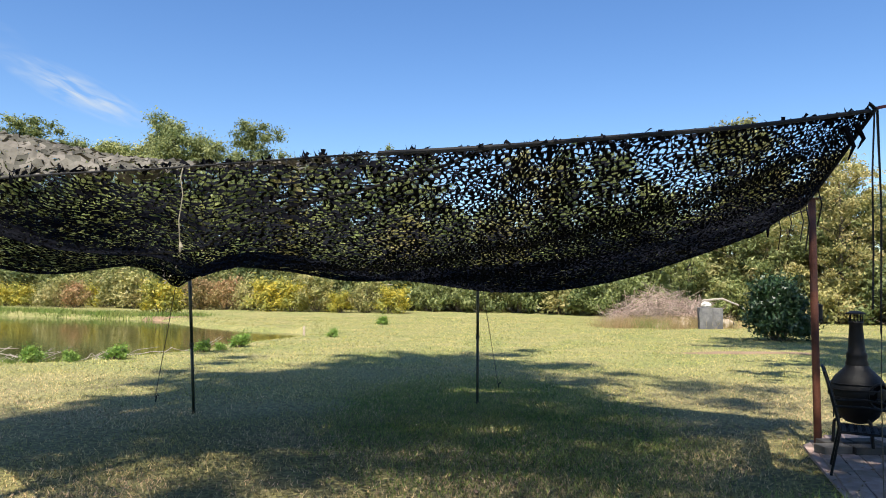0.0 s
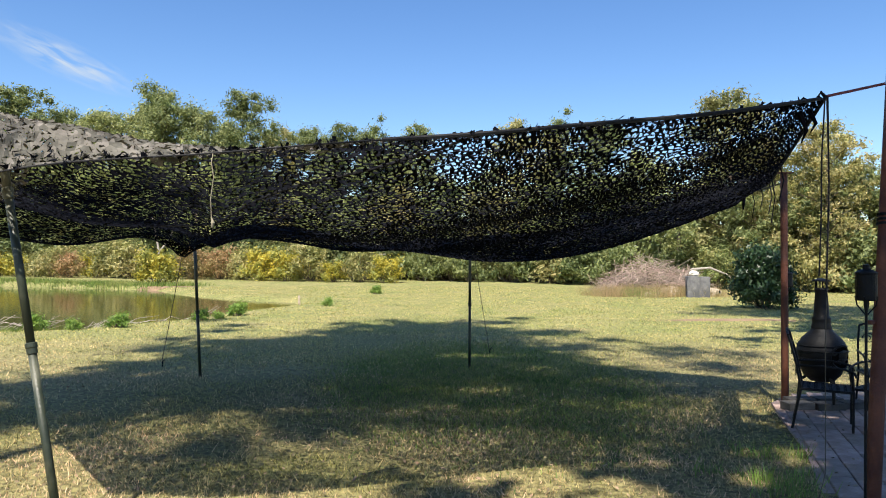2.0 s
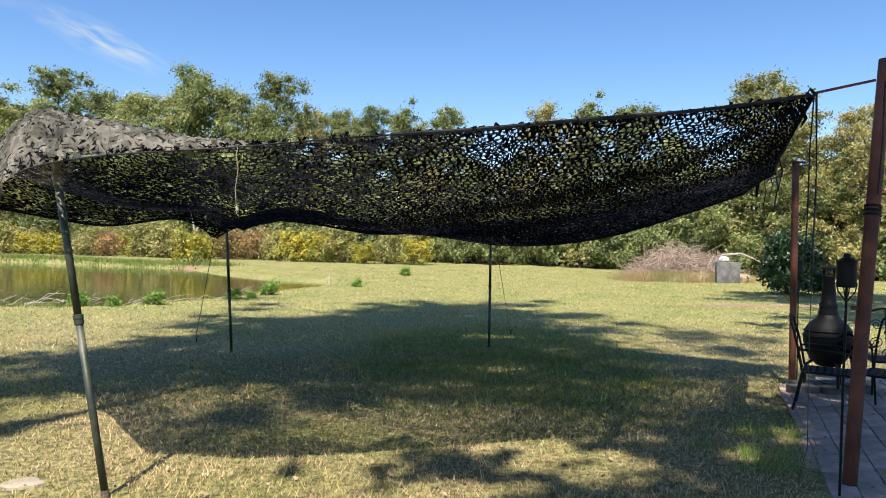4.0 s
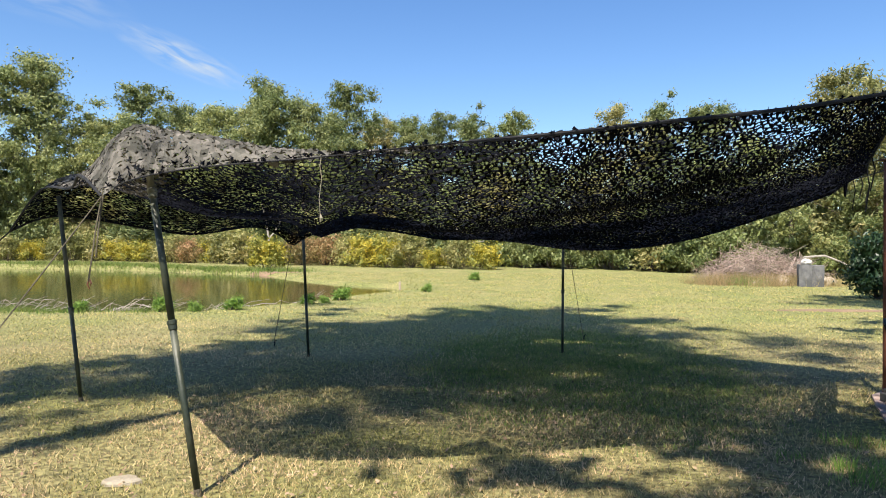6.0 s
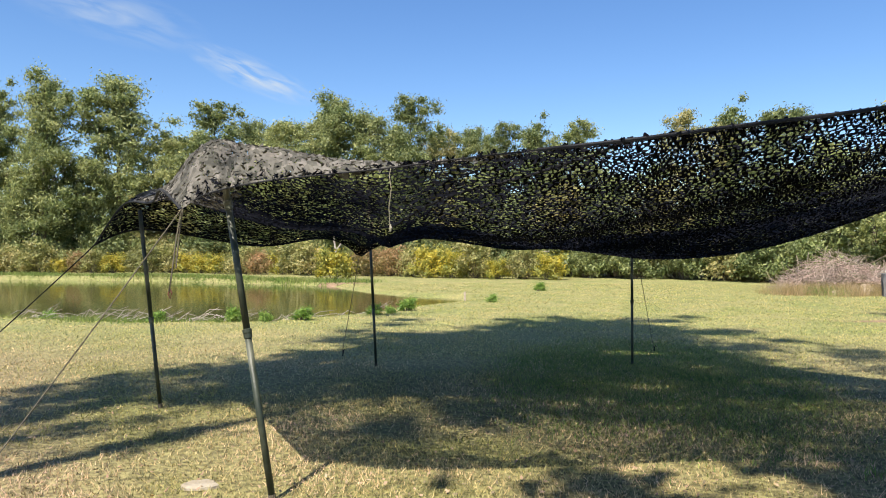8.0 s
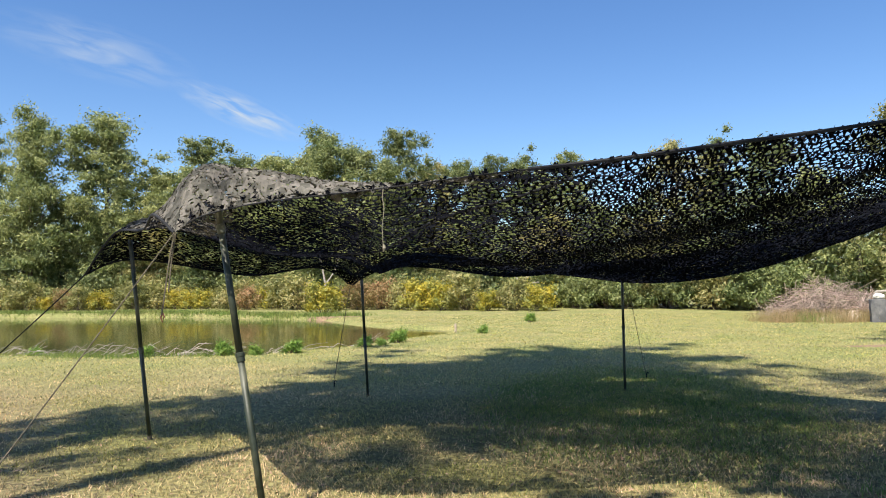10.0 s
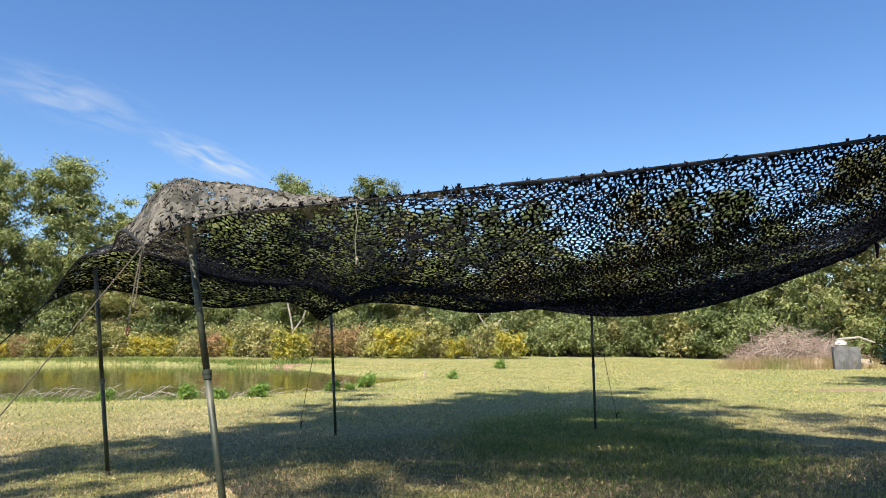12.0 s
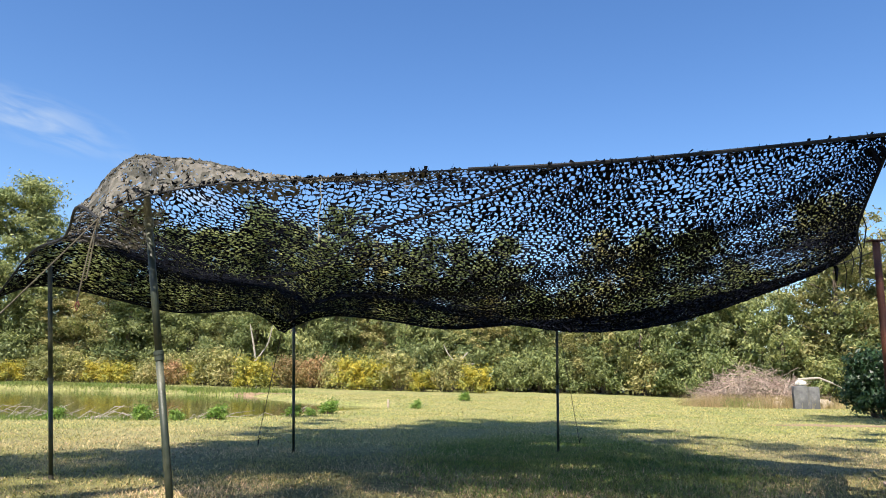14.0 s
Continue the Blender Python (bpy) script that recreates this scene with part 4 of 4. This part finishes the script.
rng = np.random.default_rng(17)
pile = thing("brush_pile", "heap of bare grey-brown branches and dry brush", "brush pile", (15.2, 43.9, gz(15.2, 43.9)))
for layer in range(3):
    bm = bmesh.new()
    for k in range(330):
        a, q = rng.random() * 2 * math.pi, math.sqrt(rng.random())
        cx, cy = 3.5 * q * math.cos(a), 1.7 * q * math.sin(a)
        hz = 2.1 * max(0, 1 - (cx / 3.8) ** 2 - (cy / 2.1) ** 2) * (0.35 + 0.65 * rng.random())
        d = Vector((rng.normal(), rng.normal() * 0.7, rng.normal() * 0.45)).normalized() * (0.5 + 0.7 * rng.random())
        c = Vector((cx, cy, hz + 0.1))
        r = 0.006 + 0.014 * rng.random() ** 2
        bend = Vector((rng.normal(), rng.normal(), rng.normal())) * 0.12
        p0, p1 = c - d, c + d
        p0.z, p1.z = max(p0.z, 0.02), max(p1.z, 0.02)
        tube(bm, [p0, c + bend, p1], [r, r * 0.8, r * 0.3], 4, False)
    tagged(part("brushwood", bm, M_STICK, pile), "tangled dry sticks", kind="stuff")
part("fallen_limb", tube(bmesh.new(), [(1.6, 0, 0.7), (2.5, -0.3, 1.6), (3.6, -0.4, 1.7), (4.6, -0.5, 1.3), (5.4, -0.6, 0.7)], [0.09, 0.08, 0.07, 0.05, 0.02], 7), M_DEAD, pile)


def clump_of_grass(bm_rng, spots, h, mat, name, label, category, n=60, spread=0.35, w=0.02):
    V = []
    for x, y, s in spots:
        k = int(n * s)
        p = bm_rng.normal(size=(k, 2)) * spread * s
        px, py = x + p[:, 0], y + p[:, 1]
        pz = ground_z(px, py)
        a = bm_rng.random(k) * 2 * np.pi
        hh = h * s * (0.5 + 0.7 * bm_rng.random(k))
        lx, ly = bm_rng.normal(size=k) * hh * 0.35, bm_rng.normal(size=k) * hh * 0.35
        b0 = np.stack([px - np.cos(a) * w, py - np.sin(a) * w, pz - 0.02], 1)
        b1 = np.stack([px + np.cos(a) * w, py + np.sin(a) * w, pz - 0.02], 1)
        t = np.stack([px + lx, py + ly, pz + hh], 1)
        V.append(np.stack([b0, b1, t], 1).reshape(-1, 3))
    V = np.concatenate(V)
    ob = new(name, mesh_of(name, V, np.arange(len(V)).reshape(-1, 3), mat))
    return tagged(ob, label, category, kind="stuff")


clump_of_grass(rng, [(14.3 + rng.normal() * 2.2, 42 + rng.normal() * 0.8, 1) for _ in range(60)], 0.7, M_GRASSTUFT, "dry_grass", "tall straw-coloured grass round the brush pile", "grass", 110, 0.4, 0.009)
clump_of_grass(rng, [(13.3 + rng.normal() * 0.6, 41.4 + rng.normal() * 0.3, 1) for _ in range(8)], 0.5, M_WEED, "green_weeds", "green weeds at the foot of the brush pile", "weeds", 110, 0.3, 0.01)

# evergreen shrub
shrub = bush("evergreen_shrub", "dense rounded dark green evergreen shrub on the lawn", 2.85, 1.75, 34, 420, 0.15, M_EVERGREEN, 51, "", 0.6, "shrub")
plant(shrub, [(15.45, 30.0, 0.9, 0, 1.05)])

# weeds along the pond and on the lawn
weed = bush("pond_weed", "low bright green leafy weed on the pond bank", 0.6, 0.5, 11, 130, 0.085, M_WEED, 61, "weeds on the bank", 0.5, "weed")
plant(weed, [(-10.6, 20.0, 0.86, 0), (-8.6, 20.8, 0.83, 60), (-12.9, 19.4, 0.68, 100), (-7.0, 23.6, 0.75, 40), (-6.3, 25.8, 0.94, 90), (-3.65, 31.8, 0.71, 150), (-2.1, 44, 0.98, 10), (-17.5, 20.4, 0.75, 200),
             (-9.6, 20.2, 0.60, 300), (-21, 20.6, 0.83, 20), (-6.6, 24.4, 0.52, 250)])
far_bank = [(-95 + rng.random() * 78, 0, 0.8 + 0.5 * rng.random()) for _ in range(240)]
bank = []
for x, _, s in far_bank:
    bank.append((x, float(np.interp(x, [-95, -55, -38, -25, -19], [71.0, 67.0, 65.0, 57.6, 54.6])) + rng.random() * 2.5, s))
clump_of_grass(rng, bank, 0.3, M_BANK, "far_bank_grass", "tall green grass along the far bank of the pond", "grass", 80, 0.7, 0.03)
near_bank = [(x, float(np.interp(x, [-30, -20, -13.5, -10.3, -8.6, -7.6, -5.8], [22.4, 21.2, 20.1, 21.0, 24.5, 28.7, 34])) - 0.5 + rng.normal() * 0.35, 0.7 + 0.5 * rng.random())
             for x in -26 + rng.random(150) * 20.5]
clump_of_grass(rng, near_bank, 0.2, M_BANK, "near_bank_grass", "ragged green and straw grass along the pond's edge", "grass", 60, 0.3, 0.012)
bm = bmesh.new()
for k in range(130):
    x = -19 + rng.random() * 11.5
    y = float(np.interp(x, [-30, -20, -13.5, -10.3, -8.6, -7.6], [22.4, 21.2, 20.1, 21.0, 24.0, 27])) - 0.25 + rng.normal() * 0.25
    z = gz(x, y) + 0.05
    a = rng.normal() * 0.5
    L = 0.25 + 0.6 * rng.random()
    tube(bm, [(x - L * math.cos(a), y - L * 0.3 * math.sin(a), z), (x, y, z + 0.12 + 0.25 * rng.random()), (x + L * 0.8 * math.cos(a), y + 0.2, z + 0.1 + 0.5 * rng.random() ** 2)], [0.014, 0.010, 0.004], 4, False)
tagged(part("driftwood", bm, M_DEAD), "bleached dead branches strewn along the pond bank", "branches", kind="stuff")
e = thing("marker_post", "short pale marker post by the pond corner", "post", (-5.6, 36.0, gz(-5.6, 36.0)))
part("stick", box(bmesh.new(), (-0.05, -0.05, -0.1), (0.05, 0.05, 0.55), 0.01), M_STONE, e)
# dead trees in the wood's edge
def dead_tree(x, y, lines, label):
    e = thing("dead_tree", label, "dead tree", (x, y, gz(x, y)))
    for nm, pts, r in lines:
        q = smooth_line(pts, 10)
        part(nm, tube(bmesh.new(), q, list(np.linspace(r, r * 0.35, 10)), 6), M_DEAD, e)


dead_tree(-5.2, 64.6, [("trunk", [(0, 0, -0.2), (0.5, 0, 1.4), (1.6, 0, 2.6), (2.4, 0, 3.5)], 0.17), ("limb", [(0.7, 0, 1.7), (1.9, 0, 2.3), (3.0, 0, 2.5)], 0.1), ("limb", [(1.4, 0, 2.4), (0.6, 0, 3.4), (0.2, 0, 4.2)], 0.09)],
          "bleached leaning dead tree among green brush")
dead_tree(-24.0, 70.0, [("trunk", [(0, 0, -0.2), (-0.3, 0, 3), (-1.0, 0, 6.2)], 0.16), ("limb", [(-0.2, 0, 2.6), (0.9, 0, 4.2), (1.3, 0, 6)], 0.1)], "pale bare dead tree behind yellow bushes")

# bare red dirt at the pond's corner and on the lawn
def patch(name, x, y, rx, ry, label, mat):
    n = 20
    rr = np.random.default_rng(int(x * 10 + 500))
    bm = bmesh.new()
    ring = []
    for s in (1.0, 0.55):
        ring.append([])
        for a in np.linspace(0, 2 * math.pi, n + 1)[:-1]:
            k = s * (1 + 0.22 * rr.normal() * s)
            px, py = x + rx * k * math.cos(a), y + ry * k * math.sin(a)
            ring[-1].append(bm.verts.new((px, py, gz(px, py) + (0.004 if s == 1 else 0.03))))
    for i in range(n):
        bm.faces.new((ring[0][i], ring[0][(i + 1) % n], ring[1][(i + 1) % n], ring[1][i]))
    bm.faces.new(ring[1])
    return tagged(part(name, bm, mat), label, "bare soil", kind="structure")


patch("bare_soil", -18.2, 54.8, 2.2, 0.9, "bare red soil on the pond bank", M_DIRT)
patch("bare_soil", 11.2, 23.6, 2.6, 0.6, "worn bare red soil in the lawn", M_DIRT)

# ---- wisps of cloud, far away ----
def wisp(az, el, w, h, roll, seed, strength):
    d = Vector((math.sin(radians(az)) * math.cos(radians(el)), math.cos(radians(az)) * math.cos(radians(el)), math.sin(radians(el))))
    m = bpy.data.materials.new("cloud")
    m.use_nodes = True
    n, link = m.node_tree.nodes, m.node_tree.links.new
    n.remove(n["Principled BSDF"])
    tc, mp, nz, gr, mr, mu, em, tr, ms = (n.new("ShaderNode" + k) for k in ("TexCoord", "Mapping", "TexNoise", "TexGradient", "MapRange", "Math", "Emission", "BsdfTransparent", "MixShader"))
    mp.inputs["Scale"].default_value = (1.6, 2.0, 1)
    mp.inputs["Location"].default_value = (seed, seed * 2, 0)
    nz.inputs["Scale"].default_value, nz.inputs["Detail"].default_value, nz.inputs["Distortion"].default_value = 1.3, 6, 0.6
    link(tc.outputs["Object"], mp.inputs["Vector"])
    link(mp.outputs[0], nz.inputs["Vector"])
    gr.gradient_type = "SPHERICAL"
    link(tc.outputs["Object"], gr.inputs["Vector"])
    mr.inputs["From Min"].default_value, mr.inputs["From Max"].default_value = 0.36, 0.85
    link(nz.outputs["Fac"], mr.inputs["Value"])
    mu.operation = "MULTIPLY"
    link(mr.outputs[0], mu.inputs[0])
    link(gr.outputs["Fac"], mu.inputs[1])
    m2 = n.new("ShaderNodeMath")
    m2.operation = "MULTIPLY"
    m2.inputs[1].default_value = strength
    m2.use_clamp = True
    link(mu.outputs[0], m2.inputs[0])
    em.inputs["Color"].default_value, em.inputs["Strength"].default_value = (0.80, 0.90, 1.0, 1), 0.42
    link(m2.outputs[0], ms.inputs[0])
    link(tr.outputs[0], ms.inputs[1])
    link(em.outputs[0], ms.inputs[2])
    link(ms.outputs[0], n["Material Output"].inputs["Surface"])
    ob = new("cloud", mesh_of("cloud", [(-1, -1, 0), (1, -1, 0), (1, 1, 0), (-1, 1, 0)], [[0, 1, 2, 3]], m))
    ob.matrix_basis = look(d * 2600, (0, 0, 1.5), roll) @ Matrix.Diagonal((w, h, 1, 1))
    return tagged(ob, "thin white wisp of high cloud", "cloud", kind="structure")


wisp(-25.2, 14.0, 240, 62, 20, 3.1, 1.7)
wisp(-35.4, 17.4, 330, 95, 10, 7.7, 0.75)

# ---- grass and fallen leaves ----
rng = np.random.default_rng(23)
K = 420000
r = 1.9 + 56 * rng.random(K) ** 2.1
a = np.radians(-50 + 92 * rng.random(K))
around = rng.random(K) < 0.05
a = np.where(around, 2 * np.pi * rng.random(K), a)
r = np.where(around, 9 * np.sqrt(rng.random(K)), r)
px, py = r * np.sin(a), -1.3 + r * np.cos(a)
bare = np.array([noise.noise(Vector((x * 0.55, y * 0.55, 2.0))) + 0.5 * noise.noise(Vector((x * 1.9, y * 1.9, 5.0))) for x, y in zip(px, py)])
ok = (pond_distance(px, py) > 0.5) & (rng.random(K) < np.clip(0.85 - 0.9 * bare, 0.25, 1)) & ~((px > 2.1) & (py < 9.2) & np.array([in_patio(x, y, 0.05) if x > 2.1 else False for x, y in zip(px, py)]))
px, py, r = px[ok], py[ok], r[ok]
k = len(px)
pz = ground_z(px, py)
w = 0.0022 + 0.0005 * r
hh = (0.014 + 0.032 * rng.random(k)) * (1 + 0.9 * (rng.random(k) < 0.05))
a = rng.random(k) * 2 * np.pi
lx, ly = rng.normal(size=k) * hh * 0.7, rng.normal(size=k) * hh * 0.7
V = np.stack([np.stack([px - np.cos(a) * w, py - np.sin(a) * w, pz - 0.005], 1), np.stack([px + np.cos(a) * w, py + np.sin(a) * w, pz - 0.005], 1), np.stack([px + lx, py + ly, pz + hh], 1)], 1).reshape(-1, 3)
tagged(new("grass", mesh_of("grass", V, np.arange(3 * k).reshape(-1, 3), M_BLADE)), "short mown grass, green mixed with dry straw blades", "grass", kind="stuff")

# a lusher green patch under the middle of the net
k = 60000
q, a = np.sqrt(rng.random(k)) * (0.75 + 0.3 * rng.random(k)), rng.random(k) * 2 * np.pi
px, py = 1.2 + 3.0 * q * np.cos(a), 11.0 + 6.5 * q * np.sin(a)
keep = rng.random(k) < 1.25 - q
px, py = px[keep], py[keep]
k = len(px)
pz = ground_z(px, py)
hh = 0.02 + 0.045 * rng.random(k)
a = rng.random(k) * 2 * np.pi
lx, ly = rng.normal(size=k) * hh * 0.6, rng.normal(size=k) * hh * 0.6
V = np.stack([np.stack([px - np.cos(a) * 0.007, py - np.sin(a) * 0.007, pz - 0.005], 1), np.stack([px + np.cos(a) * 0.007, py + np.sin(a) * 0.007, pz - 0.005], 1), np.stack([px + lx, py + ly, pz + hh], 1)], 1).reshape(-1, 3)
tagged(new("green_grass", mesh_of("green_grass", V, np.arange(3 * k).reshape(-1, 3), M_LUSH)), "lusher green grass in the shade under the net", "grass", kind="stuff")

k = 6500
r = 2.4 + 17 * rng.random(k) ** 1.2
a = np.radians(-44 + 80 * rng.random(k))
px, py = r * np.sin(a), -1.3 + r * np.cos(a)
pz = ground_z(px, py) + 0.03
on = np.array([in_patio(x, y) for x, y in zip(px, py)])
pz = np.where(on, patio_z(px, py) + 0.012, pz)
C = np.stack([px, py, pz], 1)
a = rng.random(k) * 2 * np.pi
d = np.stack([np.cos(a), np.sin(a), rng.normal(size=k) * 0.3], 1)
n = np.stack([-np.sin(a), np.cos(a), rng.normal(size=k) * 0.4], 1)
s = (0.009 + 0.017 * rng.random(k))[:, None]
V = np.stack([C - d * s, C + n * s * 0.5, C + d * s, C - n * s * 0.5], 1).reshape(-1, 3)
tagged(new("fallen_leaves", mesh_of("fallen_leaves", V, np.arange(4 * k).reshape(-1, 4), M_DRY)), "curled brown fallen leaves scattered on the grass", "leaves", kind="stuff")
tall = [(2.75 + 0.18 * rng.normal() + 0.36 * (y - 4.0), y, 0.7 + 0.5 * rng.random()) for y in 4.0 + rng.random(12) * 1.6]
clump_of_grass(rng, [t for t in tall if not in_patio(t[0], t[1])], 0.13, M_WEED, "edge_weeds", "taller green grass tufts against the patio edge", "grass", 40, 0.10, 0.005)

# ---- pavers ----
ang = math.atan2(8.1 - 3.66, 4.62 - 2.79)
ca, sa = math.cos(ang), math.sin(ang)
paver_mesh = []
for k in range(4):
    bm = box(bmesh.new(), (-0.147, -0.097, -0.05), (0.147, 0.097, 0.0))
    bm.verts.ensure_lookup_table()
    top_face = max(bm.faces, key=lambda f: f.calc_center_median().z)
    bmesh.ops.inset_region(bm, faces=[top_face], thickness=0.008)
    for v in top_face.verts:
        v.co.z += 0.006 + 0.002 * noise.noise(v.co * 5 + Vector((k, 0, 0)))
    me = bpy.data.meshes.new("paver")
    bm.to_mesh(me)
    bm.free()
    me.materials.append(M_PAVER)
    paver_mesh.append(me)
rng = random.Random(4)
rest = bmesh.new()
count = 0
cells = []
for i in range(-10, 45):
    for j in range(-50, 20):
        s, t = i * 0.30 + (j % 2) * 0.15, j * 0.20
        x, y = 2.79 + s * ca - t * sa, 3.66 + s * sa + t * ca
        if in_patio(x, y, 0.06):
            cells.append((math.hypot(x - 3.6, y - 5.4), x, y))
cells.sort()
for q, x, y in cells:
    m = pose(x, y, patio_z(x, y) + rng.uniform(-0.003, 0.004), rng.uniform(-0.8, 0.8), rng.uniform(-0.8, 0.8), math.degrees(ang) + rng.uniform(-1, 1))
    me = paver_mesh[count % 4]
    if count < 300:
        ob = put_under(new("paver", me), patio)
        ob.matrix_basis = m
    else:
        was = len(rest.verts)
        rest.from_mesh(me)
        rest.verts.ensure_lookup_table()
        bmesh.ops.transform(rest, matrix=m, verts=rest.verts[was:])
    count += 1
tagged(part("far_pavers", rest, M_PAVER, patio), "more worn reddish pavers", kind="stuff")
